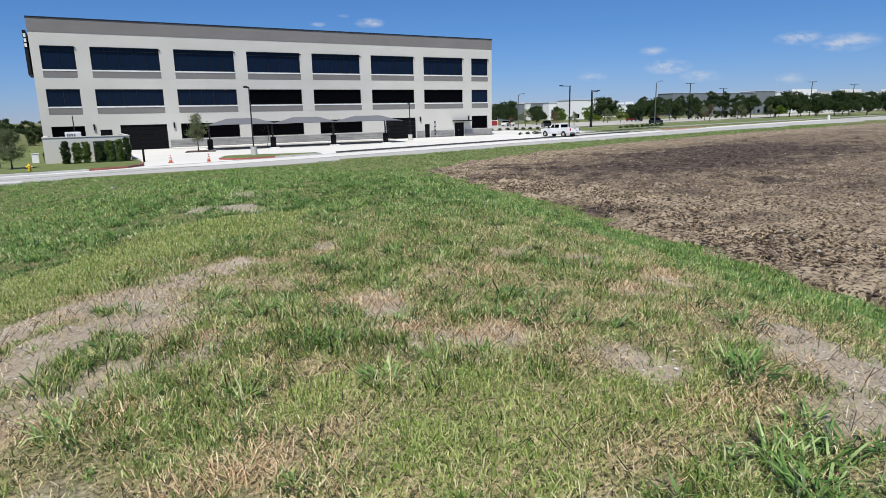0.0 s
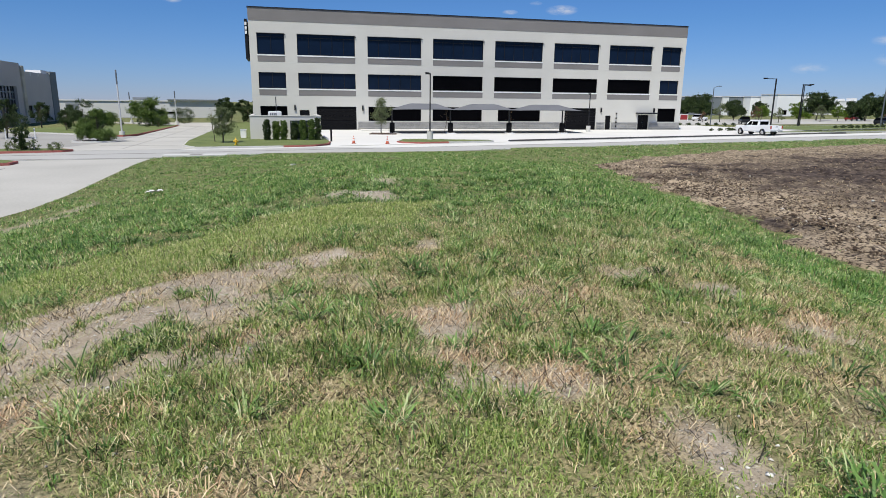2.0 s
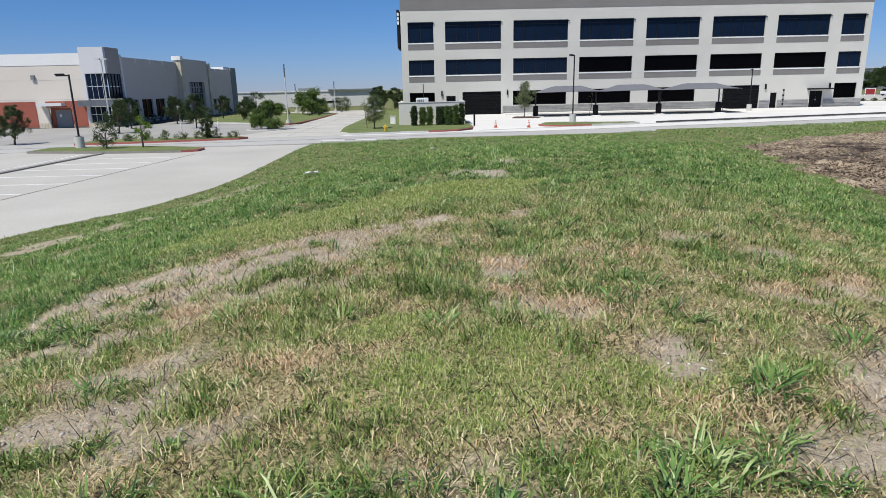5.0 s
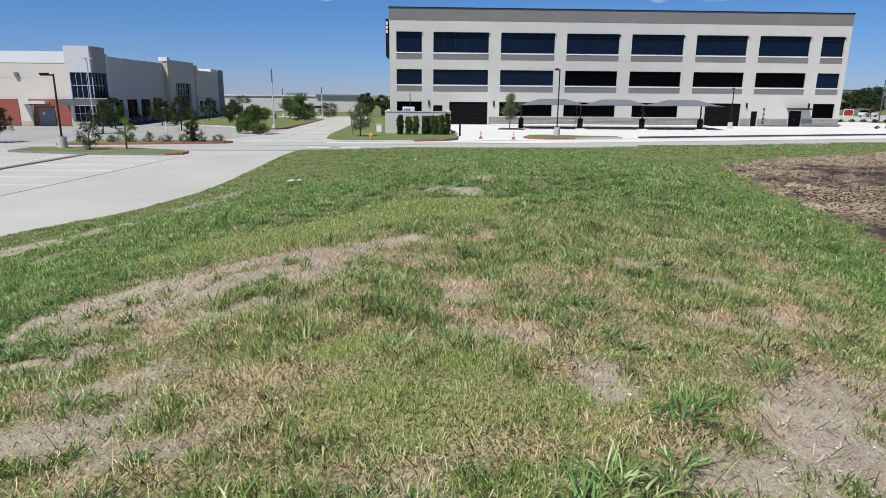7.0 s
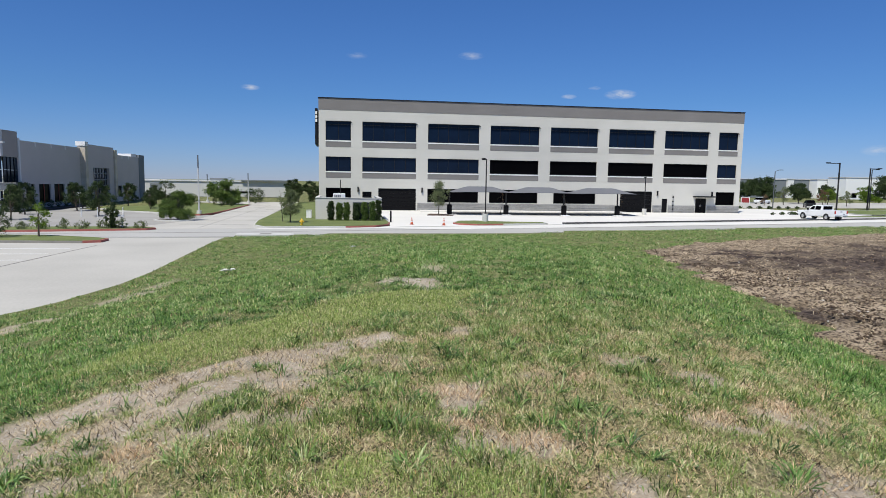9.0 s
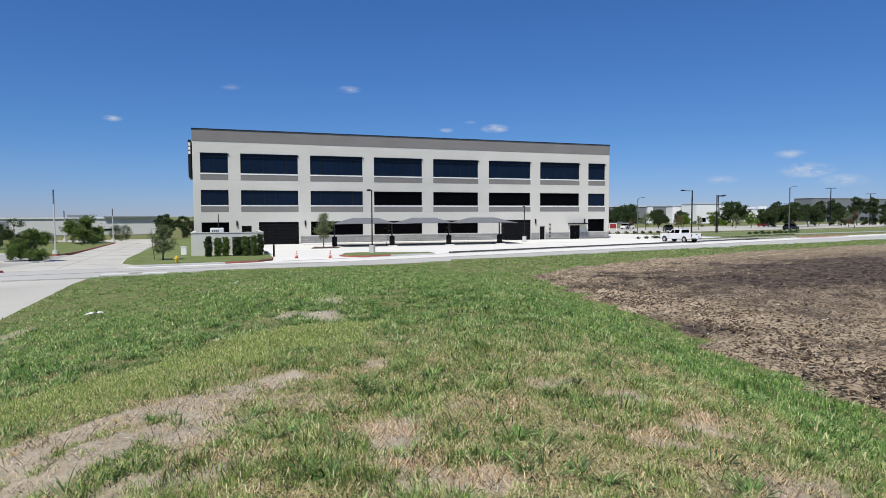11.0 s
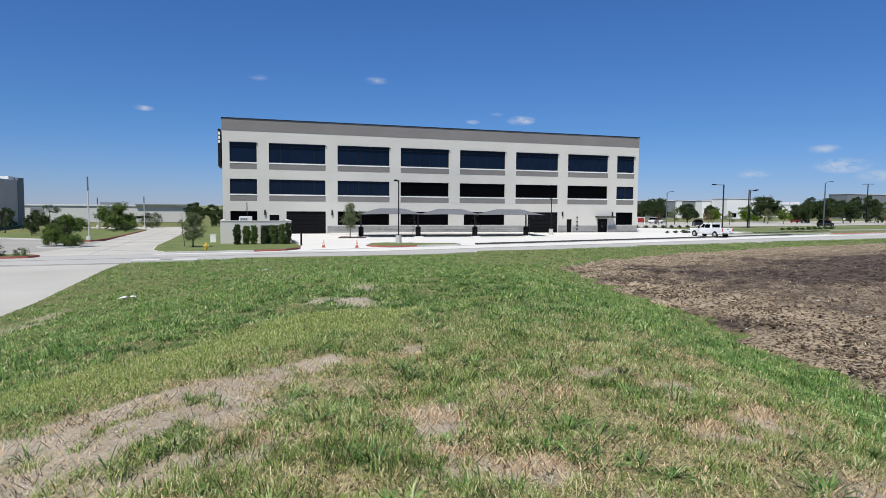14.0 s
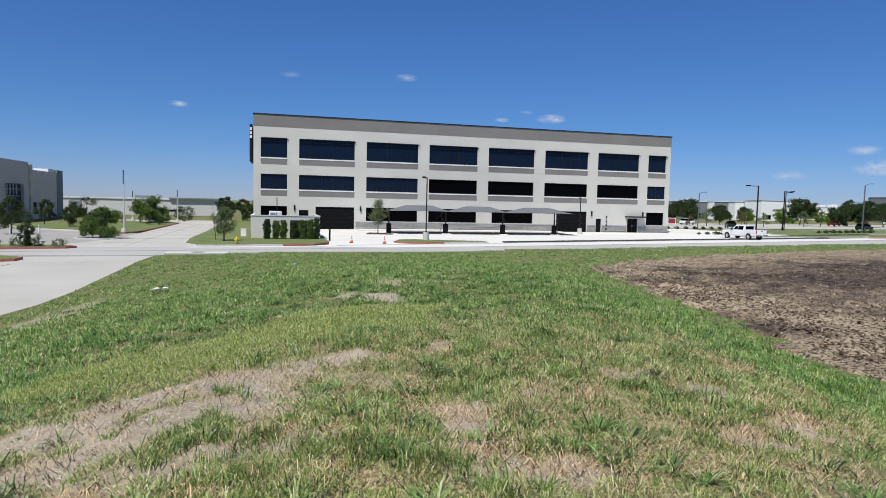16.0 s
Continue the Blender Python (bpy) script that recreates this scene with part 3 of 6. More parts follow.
inside = np.minimum(tx - dirt_edge(np.minimum(ty, 28)), (dirt_far(np.maximum(tx, 18)) - ty) * 0.8) + (value_noise(tx * 1.1, ty * 1.1, 44) - 0.5) * 1.3
rim = smooth01(inside / 0.5) * smooth01((2.2 - inside) / 1.4) * value_noise(tx * 0.9, ty * 0.9, 45)     # clods thrown up along the edge
tz = np.where(inside > 0, tz + 0.03 + rough * (1 + 0.5 * rim) * smooth01(inside / 1.0) + 0.09 * rim, tz - 0.35)
ids = np.arange(tx.size).reshape(tx.shape)
quads = np.stack([ids[:-1, :-1], ids[1:, :-1], ids[1:, 1:], ids[:-1, 1:]], -1).reshape(-1, 4)
keep = (inside.ravel()[quads] > -0.35).all(1)
m = bpy.data.materials.new("tilled_dark_soil")
M["dirt"] = m
m.use_nodes = True
n, l = m.node_tree.nodes, m.node_tree.links
p = n["Principled BSDF"]
p.inputs["Roughness"].default_value, p.inputs["Specular IOR Level"].default_value = 0.95, 0.15
tc, att = n.new("ShaderNodeTexCoord"), n.new("ShaderNodeAttribute")
att.attribute_name = "moist"
pale = blend(tex(1.6, 5), (0.26, 0.20, 0.13), (0.50, 0.40, 0.275), (0.36, 0.60))
pale = blend(tex(11, 6), (0.045, 0.032, 0.024), pale, (0.42, 0.53))
moist = blend(tex(3.0, 5), (0.030, 0.022, 0.019), (0.15, 0.115, 0.09), (0.40, 0.66))
ragged = n.new("ShaderNodeMath")
ragged.operation = "MULTIPLY_ADD"
ragged.inputs[1].default_value = 1.5
l.new(tex(5.5, 6), ragged.inputs[0])
l.new(att.outputs["Fac"], ragged.inputs[2])
colour = blend(ragged.outputs[0], pale, moist, (0.85, 1.65))
l.new(blend(tex(19, 3), colour, (0.36, 0.30, 0.23), (0.66, 0.74)), p.inputs["Base Color"])
bump = n.new("ShaderNodeBump")
bump.inputs["Strength"].default_value, bump.inputs["Distance"].default_value = 1.0, 0.05
l.new(tex(22, 6), bump.inputs["Height"])
l.new(bump.outputs["Normal"], p.inputs["Normal"])
me = mesh_arrays("tilled_field", np.stack([tx, ty, tz], -1).reshape(-1, 3), quads[keep], "dirt")


def moisture(x, y):
    w = (value_noise(x * 0.35, y * 0.35, 51) - 0.5) * 0.9 + (value_noise(x * 1.2, y * 1.2, 52) - 0.5) * 0.7
    a = np.hypot((x - 37) / 22.0, (y - 25.0 - 0.30 * (x - 37)) / 9.0) + w
    inner = smooth01((x - dirt_edge(np.minimum(y, 28)) - 3.0) / 3.5 + w * 0.6) * smooth01((dirt_far(np.maximum(x, 18)) - y - 5.0) / 6.0 + w * 0.6)
    return np.maximum(smooth01((1.2 - a) / 0.8), np.clip(inner * (0.34 + 0.7 * w), 0, 1))


a = me.attributes.new("moist", "FLOAT", "POINT")
a.data.foreach_set("value", moisture(tx, ty).astype(np.float32).ravel())
tagged(new("ground_tilled", me), "tilled brown soil field with dark moist patches", "soil field", kind="structure")

# clods and stones on the tilled soil
rng = np.random.default_rng(7)
count = 150000
cx, cy = rng.uniform(9, 60, count) , rng.uniform(0, 46, count)
edge_row = np.arange(count) >= 90000
cy[edge_row] = rng.uniform(1, 30, 60000)
cx[edge_row] = dirt_edge(np.minimum(cy[edge_row], 28)) + 0.1 + rng.gamma(2.0, 0.7, 60000)
near = rng.random(count) < np.clip(18.0 / np.hypot(cx - 3, cy), 0.06, 1) * np.where(edge_row, 0.13, 0.7)
ok = near & (cx > dirt_edge(np.minimum(cy, 28)) + 0.1) & (cy < dirt_far(np.maximum(cx, 18)) - 0.3)
ok &= value_noise(cx * 0.8, cy * 0.8, 61) + 0.3 * rng.random(count) > 0.48
cx, cy, edge_row = cx[ok], cy[ok], edge_row[ok]
size = 0.016 + np.where(edge_row, 0.045, 0.04) * rng.random(len(cx)) ** 3
octa = np.array([(1, 0, 0), (0, 1, 0), (-1, 0, 0), (0, -1, 0), (0, 0, 0.8), (0, 0, -0.6)])
faces8 = np.array([(0, 1, 4), (1, 2, 4), (2, 3, 4), (3, 0, 4), (1, 0, 5), (2, 1, 5), (3, 2, 5), (0, 3, 5)])
pts = octa[None] * size[:, None, None] * rng.uniform(0.6, 1.5, (len(cx), 6, 1)) + rng.normal(0, 0.2, (len(cx), 6, 3)) * size[:, None, None]
pts[:, :, 2] *= 0.65
pts += np.stack([cx, cy, height(cx, cy) + 0.07 + 0.04 * edge_row], -1)[:, None]
M["clod"] = island_mat("soil_clods", [(0, (0.045, 0.032, 0.024)), (0.6, (0.13, 0.095, 0.066)), (0.97, (0.27, 0.205, 0.145)), (0.994, (0.58, 0.55, 0.49))], 0.95, 0, 0.1)
tagged(new("soil_clods", mesh_arrays("soil_clods", pts.reshape(-1, 3), (faces8[None] + 6 * np.arange(len(cx))[:, None, None]).reshape(-1, 3), "clod")),
       "loose brown soil clods and pale stones on tilled ground", "soil clods", kind="stuff")


# ---- paving ----
def sheet(name, outline, z, material, label, category, thick=0.12):
    bm = bmesh.new()
    prism(bm, outline, z - thick, z)
    return tagged(part(name, bm, material), label, category, kind="structure")


def strip(xs, lo, hi):
    return [(x, float(lo(x))) for x in xs] + [(x, float(hi(x))) for x in xs[::-1]]


road_x = [-60, -30, -15, -4, 7, 18, 30, 46, 66, 88, 130, 178, 260, 420]
sheet("road", strip(road_x, road_near, road_far), 0.0, "road", "pale grey concrete street beside the field", "road")
lane_x = [6.5, 12, 18, 30, 46, 66, 88, 130, 178]
sheet("road_lane", strip(lane_x, lambda x: road_far(x) - 3.7 * min(1, (x - 5) / 8), lambda x: road_far(x) - 0.1), 0.006, "new_concrete", "bright new concrete lane of the street", "road", 0.1)
lot_y = [-40, -10, 5, 12, 16.6, 18.2, 19.7, 21, 22.7, 24.5, 27.7, 33, 41, 45]
sheet("pavement_lot", [(-70, -40)] + [(float(lot_edge(y)), y) for y in lot_y] + [(-15, 44.2), (-60, 39.5)], 0.004, "concrete",
      "pale concrete parking lot with white stall lines", "parking lot")
sheet("pavement_side_lot", [(-70, 47.3), (-22, 50.6), (-13, 52.4), (-11.15, 60), (-11.15, 73), (-16, 76), (-25, 80), (-30, 86), (-31.7, 98), (-31.7, 81.3), (-33.2, 76.5), (-70, 76.5)], 0.004, "old_concrete",
      "concrete forecourt before the cream warehouse", "parking lot")
sheet("driveway", [(-14.5, 52.3), (-2.6, 53.4), (-4.2, 56), (-5.0, 62), (-5.4, 104), (-4, 118), (-26, 118), (-11.5, 106), (-11.2, 66), (-12.2, 60)], 0.008, "concrete",
      "pale concrete driveway running back between the buildings", "driveway")
sheet("pavement_forecourt", [(7.6, 56.0), (21, 59.3), (55, 68.0), (66, 70.9), (80, 74.6), (84, 88), (82, 108), (65.6, 108), (65.6, 88.8), (8, 88.8), (8, 62)], 0.008, "new_concrete",
      "bright new concrete forecourt before the office building", "forecourt")
sheet("pavement_far_lot", [(82, 112), (150, 124), (420, 196), (420, 215), (150, 160), (82, 150)], 0.004, "concrete", "far concrete parking lot behind trees", "parking lot")
sheet("pavement_far_lane", [(100, 92), (180, 106), (420, 150), (420, 157), (180, 112), (100, 96)], 0.006, "new_concrete", "pale far lane along a grass verge", "lane")


def kerbed(name, outline, top, material, curb, label, category, red=()):
    """A raised island: a kerb ring of its own stones round a soft middle."""
    ob = thing(name, label, category, kind="structure")
    cx, cy = sum(x for x, _ in outline) / len(outline), sum(y for _, y in outline) / len(outline)
    inner = []
    for x, y in outline:
        d = math.hypot(x - cx, y - cy)
        inner.append((x - (x - cx) / d * 0.18, y - (y - cy) / d * 0.18))
    bm = bmesh.new()
    prism(bm, inner, -0.05, top)
    part("planting", bm, material, ob)
    for i in range(len(outline)):
        j = (i + 1) % len(outline)
        bm = bmesh.new()
        prism(bm, [outline[i], outline[j], inner[j], inner[i]], -0.05, 0.15)
        part("kerb", bm, "red_curb" if i in red else curb, ob)
    return ob


# the lawn with the walled enclosure, beside the driveway
kerbed("verge_lawn", [(-3.2, 53.7), (0, 54.1), (3.6, 54.6), (6.3, 55.5), (7.5, 57.2), (7.9, 60), (7.9, 66.5), (0.4, 66.8), (-0.2, 84), (-0.3, 116), (-4.6, 116), (-4.9, 62), (-4.4, 56)],
       0.17, "turf", "curb", "mown green lawn with a red-painted kerb", "lawn", red=(2, 3, 4))
sheet("pavement_gutter", [(-4.2, 52.7), (2, 53.4), (7.6, 54.9), (8.6, 56.2), (7.7, 57.0), (6.3, 55.4), (3.6, 54.5), (0, 54.0), (-3.4, 53.6)], 0.013, "new_concrete", "bright new concrete gutter along the lawn", "gutter")
kerbed("kerb_island", [(14.2, 60.4), (14.6, 59.0), (16.2, 58.3), (19, 58.9), (24, 60.2), (24, 61.6), (20, 62.6), (17, 63.9), (15.2, 63.4)],
       0.16, "turf", "curb", "small grass island with a red kerb", "traffic island", red=(0, 1, 2))
kerbed("kerb_strip", [(26, 60.9), (62, 70.2), (84, 76.0), (84, 76.5), (62, 70.8), (26, 61.5)], 0.1, "kerb_and_shade_grey", "kerb_and_shade_grey", "long low dark kerb strip along the street", "kerb")
kerbed("parking_island", [(-23.8, 42.6), (-17.5, 41.0), (-12.6, 40.8), (-11.7, 41.3), (-11.7, 42.6), (-12.6, 43.4), (-16.8, 45.3), (-23.8, 45.4)],
       0.16, "turf", "stain", "grass parking island with young trees", "traffic island", red=(2, 3))
kerbed("street_island", [(-24, 48.8), (-20, 49.3), (-15.9, 50.2), (-11.9, 51.2), (-11.4, 52.0), (-12.4, 53.2), (-17, 53.2), (-24, 52.2)],
       0.16, "turf", "red_curb", "planted street island with a red kerb", "traffic island", red=tuple(range(8)))
kerbed("drive_island", [(-15, 72.6), (-12.4, 72.2), (-11.6, 75), (-11.3, 84), (-11.3, 102), (-12.5, 104), (-18, 104), (-26, 92), (-28, 86), (-24, 80), (-19, 77)],
       0.16, "turf", "curb", "long green island with a red kerb along the driveway", "traffic island", red=(0, 1, 2, 3))
sheet("kerb_divider", [(-18.75, 12), (-18.4, 12), (-17.75, 41), (-18.1, 41)], 0.07, "stain", "thin dirt-covered kerb between parking rows", "kerb")
kerbed("bush_bed", [(-12.8 + 1.9 * math.cos(k * 0.6283), 63.0 + 1.1 * math.sin(k * 0.6283)) for k in range(10)], 0.12, "mulch", "curb", "small mulched bed under a bushy tree", "planting bed")
kerbed("right_island", [(69, 75.6), (80, 77.6), (97, 80.6), (97, 82), (80, 80.4), (69, 77.6)], 0.15, "turf", "curb", "narrow grass island with a pale kerb", "traffic island")
kerbed("corner_island", [(92, 74.8), (100, 76.6), (108, 79.2), (107, 80.4), (92, 77.2)], 0.14, "red_curb", "curb", "red paved corner island at the street", "traffic island")
kerbed("far_verge", [(84, 84), (110, 92), (180, 103), (420, 146), (420, 172), (180, 122), (84, 98)], 0.12, "turf", "curb", "far grass verge with a kerb", "verge")

for i, y in enumerate((26.95, 29.7, 32.4, 35.05, 37.75)):
    sheet("stall_line", [(-17.6, y - 0.05), (-12.1, y - 0.05), (-12.1, y + 0.05), (-17.6, y + 0.05)], 0.012, "line", "white painted parking stall line", "road marking", 0.01)
for y in (24.2, 21.5, 18.8):
    sheet("stall_line", [(-17.6, y - 0.05), (-12.6, y - 0.05), (-12.6, y + 0.05), (-17.6, y + 0.05)], 0.012, "line", "white painted parking stall line", "road marking", 0.01)
sheet("stall_line", [(-19.2, 30), (-19.1, 30), (-19.1, 41), (-19.2, 41)], 0.012, "line", "white painted parking stall line", "road marking", 0.01)
for a, b in (((-12.7, 20), (-11.3, 39.5)), ((-20, 44.7), (-4.6, 45.6)), ((-5.5, 49.5), (30, 57.0)), ((-8.6, 54), (-8.2, 104)), ((-30, 46.5), (-5.5, 49.5)), ((30, 57), (90, 72))):
    d = Vector((b[0] - a[0], b[1] - a[1])).normalized() * 0.035
    sheet("paving_joint", [(a[0] + d.y, a[1] - d.x), (b[0] + d.y, b[1] - d.x), (b[0] - d.y, b[1] + d.x), (a[0] - d.y, a[1] + d.x)], 0.0135, "stain", "dark sealed joint in the concrete", "joint", 0.01)
for k, y in enumerate(range(58, 104, 6)):
    sheet("paving_joint", [(-11.1, y), (-5.1, y), (-5.1, y + 0.05), (-11.1, y + 0.05)], 0.0145, "stain", "dark sealed joint in the concrete", "joint", 0.01)

# ---- the office building ----
BAYS = [(0.95, 4.45), (6.05, 13.70), (15.40, 22.90), (24.57, 31.95), (33.70, 41.05), (42.85, 50.10), (51.85, 59.10), (60.80, 64.05)]
WIDE, DEEP, TOP, FACE = 64.84, 38.0, 15.62, 89.0
office = thing("office_building", "three-storey light grey office building with dark ribbon windows", "building")


def pierced(bm, x0, x1, z0, z1, holes, y0, y1):
    """A wall slab between x0 and x1 with rectangular holes (x0, x1, z0, z1)."""
    xs = sorted({x0, x1, *[h[0] for h in holes], *[h[1] for h in holes]})
    zs = sorted({z0, z1, *[h[2] for h in holes], *[h[3] for h in holes]})
    solid = {(i, k) for i in range(len(xs) - 1) for k in range(len(zs) - 1)
             if not any(h[0] < (xs[i] + xs[i + 1]) / 2 < h[1] and h[2] < (zs[k] + zs[k + 1]) / 2 < h[3] for h in holes)}
    made = {}

    def at(i, k, y):
        if (i, k, y) not in made:
            made[i, k, y] = bm.verts.new((xs[i], y, zs[k]))
        return made[i, k, y]

    for i, k in solid:
        for y in (y0, y1):
            bm.faces.new((at(i, k, y), at(i + 1, k, y), at(i + 1, k + 1, y), at(i, k + 1, y)))
        for near, a, b in (((i - 1, k), (i, k), (i, k + 1)), ((i + 1, k), (i + 1, k), (i + 1, k + 1)), ((i, k - 1), (i, k), (i + 1, k)), ((i, k + 1), (i, k + 1), (i + 1, k + 1))):
            if near not in solid:
                bm.faces.new((at(*a, y0), at(*b, y0), at(*b, y1), at(*a, y1)))


holes = []
for i, (a, b) in enumerate(BAYS):
    holes += [(a, b, 9.75, 12.43), (a, b, 5.45, 7.48)]
GROUND = [(0.95, 4.45, 1.2, 3.12), (6.06, 7.36, 1.75, 2.62), (8.32, 13.72, 0.0, 3.12), (15.40, 22.90, 1.2, 3.15), (24.57, 31.95, 1.2, 3.17), (34.4, 41.05, 1.2, 3.18),
          (45.0, 50.16, 0.0, 3.2), (51.82, 52.74, 0.0, 2.12), (57.42, 59.26, 0.0, 2.25), (60.80, 64.0, 1.2, 3.25)]
holes += GROUND
bm = bmesh.new()
pierced(bm, 0, WIDE, 0, 13.92, holes, FACE, FACE + 0.35)
part("wall", bm, "stucco", office)
SIDE = [(a, b) for a, b in ((1.6, 7.5), (9.5, 16.5), (18.5, 25.5), (27.5, 35.5))]
bm = bmesh.new()
side_holes = [(a, b, z0, z1) for a, b in SIDE for z0, z1 in ((9.75, 12.43), (5.45, 7.48), (1.2, 3.15))]
pierced(bm, 0.35, DEEP, 0, 13.92, side_holes, 0, 0.35)
bmesh.ops.transform(bm, matrix=Matrix.Translation((0, FACE, 0)) @ Matrix(((0, 1, 0, 0), (1, 0, 0, 0), (0, 0, 1, 0), (0, 0, 0, 1))), verts=bm.verts)
part("wall", bm, "stucco", office)
part("wall", bm_of((WIDE - 0.35, WIDE, FACE + 0.35, FACE + DEEP, 0, 13.92)), "stucco", office)
part("wall", bm_of((0.35, WIDE - 0.35, FACE + DEEP - 0.35, FACE + DEEP, 0, 13.92)), "stucco", office)
for x0, x1, y0, y1 in ((-0.02, WIDE + 0.02, FACE - 0.03, FACE + 0.32), (-0.02, 0.33, FACE + 0.32, FACE + DEEP), (WIDE - 0.33, WIDE + 0.02, FACE + 0.32, FACE + DEEP), (0.33, WIDE - 0.33, FACE + DEEP - 0.35, FACE + DEEP)):
    part("parapet", bm_of((x0, x1, y0, y1, 13.92, 15.5)), "grey_paint", office, "mid-grey painted parapet band")
for x0, x1, y0, y1 in ((-0.08, WIDE + 0.08, FACE - 0.10, FACE + 0.38), (-0.08, 0.38, FACE + 0.38, FACE + DEEP), (WIDE - 0.38, WIDE + 0.08, FACE + 0.38, FACE + DEEP)):
    part("coping", bm_of((x0, x1, y0, y1, 15.5, TOP)), "coping", office, "dark metal coping")
part("roof", bm_of((0.33, WIDE - 0.33, FACE + 0.32, FACE + DEEP - 0.35, 14.2, 14.4)), "roof", office)
part("floor_slab", bm_of((0.4, WIDE - 0.4, FACE + 1.2, FACE + DEEP - 1, 4.3, 4.5)), "door", office)
part("floor_slab", bm_of((0.4, WIDE - 0.4, FACE + 1.2, FACE + DEEP - 1, 8.6, 8.8)), "door", office)


def window(a, b, z0, z1, glass, panes, transom, label):
    w = new("window")
    w.parent = office
    tagged(w, label)
    y = FACE + 0.16
    t = 0.07
    bm = bmesh.new()
    pierced(bm, a, b, z0, z1, [(a + t, b - t, z0 + t, z1 - t)], y, y + 0.14)
    part("frame", bm, "frame", w)
    for k in range(1, panes):
        x = a + (b - a) * k / panes
        part("mullion", bm_of((x - 0.033, x + 0.033, y, y + 0.12, z0 + t, z1 - t)), "frame", w)
    for k in range(panes):
        x0, x1 = a + (b - a) * k / panes, a + (b - a) * (k + 1) / panes
        part("pane", bm_of((x0 + 0.034, x1 - 0.034, y + 0.05, y + 0.075, z0 + t, z1 - t)), glass, w)
    if transom:
        part("transom", bm_of((a + 0.02, b - 0.02, FACE + 0.05, y - 0.002, z1 - 0.50, z1 - 0.46)), "frame", w)
        part("sunshade", bm_of((a + 0.02, b - 0.02, FACE - 0.08, FACE + 0.13, z1 - 0.07, z1 - 0.02)), "frame", w, "dark metal sunshade")
        part("bracket", bm_of((b - 0.04, b + 0.14, FACE - 0.16, FACE - 0.003, z1 - 0.22, z1 - 0.14)), "frame", w)
    return w


for i, (a, b) in enumerate(BAYS):
    n_panes = 5 if b - a > 5 else 2
    window(a, b, 9.75, 12.43, "glass", n_panes, True, "dark blue ribbon window with a metal sunshade")
    if i in (0, 1, 2, 7):
        window(a, b, 5.45, 7.48, "glass", n_panes, False, "dark blue ribbon window")
    else:
        window(a, b, 5.45, 7.48, "black_glass", 1, False, "black ribbon window")
    for z in (9.75, 5.45):
        part("sill", bm_of((a - 0.02, b + 0.02, FACE - 0.06, FACE - 0.002, z - 0.17, z - 0.01)), "white_trim", office, "white window sill")
        part("spandrel", bm_of((a, b, FACE - 0.025, FACE - 0.002, z - 0.92, z - 0.19)), "grey_paint", office, "mid-grey spandrel panel")
for a, b, z0, z1 in (GROUND[0], GROUND[3], GROUND[4], GROUND[5], GROUND[9]):
    window(a, b, z0, z1, "black_glass", 1, False, "black ground-floor window")
for a, b in SIDE:
    for z0, z1 in ((9.75, 12.43), (5.45, 7.48), (1.2, 3.15)):
        w = new("window")
        w.parent = office
        part("pane", bm_of((0.14, 0.18, FACE + a, FACE + b, z0, z1)), "glass", w)
        for k in (1, 2, 3):
            part("mullion", bm_of((0.10, 0.14, FACE + a + (b - a) * k / 4 - 0.04, FACE + a + (b - a) * k / 4 + 0.04, z0, z1)), "frame", w)
# garage doors of ribbed panels
for a, b, z0, z1 in (GROUND[2], GROUND[6]):
    d = new("garage_door")
    d.parent = office
    tagged(d, "black sectional garage door")
    for k in range(5):
        h = (z1 - z0) / 5
        part("panel", bm_of((a, b, FACE + 0.15, FACE + 0.22, z0 + k * h + 0.012, z0 + (k + 1) * h - 0.012)), "door", d)
    part("frame", bm_of((a, a + 0.09, FACE + 0.05, FACE + 0.14, z0, z1), (b - 0.09, b, FACE + 0.05, FACE + 0.14, z0, z1), (a + 0.09, b - 0.09, FACE + 0.05, FACE + 0.14, z1 - 0.1, z1)), "frame", d)
a, b, z0, z1 = GROUND[7]
d = part("door", bm_of((a, b, FACE + 0.12, FACE + 0.17, 0.01, z1)), "door", office, "dark personnel door")
part("handle", bm_of((b - 0.14, b - 0.09, FACE + 0.06, FACE + 0.11, 0.95, 1.1)), "chrome", d)
a, b, z0, z1 = GROUND[8]
for k in (0, 1):
    w = (b - a) / 2
    d = part("door", bm_of((a + k * w + 0.02, a + (k + 1) * w - 0.02, FACE + 0.12, FACE + 0.17, 0.01, z1)), "door", office, "dark leaf of a double door")
    part("handle", bm_of((a + w - 0.14 + k * 0.2, a + w - 0.09 + k * 0.2, FACE + 0.06, FACE + 0.11, 0.95, 1.15)), "chrome", d)
part("door_canopy", bm_of((57.0, 60.3, FACE - 1.0, FACE - 0.003, 2.42, 2.62)), "coping", office, "flat dark metal door canopy")
a, b, z0, z1 = GROUND[1]
v = part("louvre", bm_of((a, b, FACE + 0.2, FACE + 0.25, z0, z1)), "door", office, "dark louvred vent")
for k in range(7):
    z = z0 + (z1 - z0) * k / 7
    part("slat", bm_of((a, b, FACE + 0.06, FACE + 0.16, z + 0.02, z + 0.06)), "frame", v)
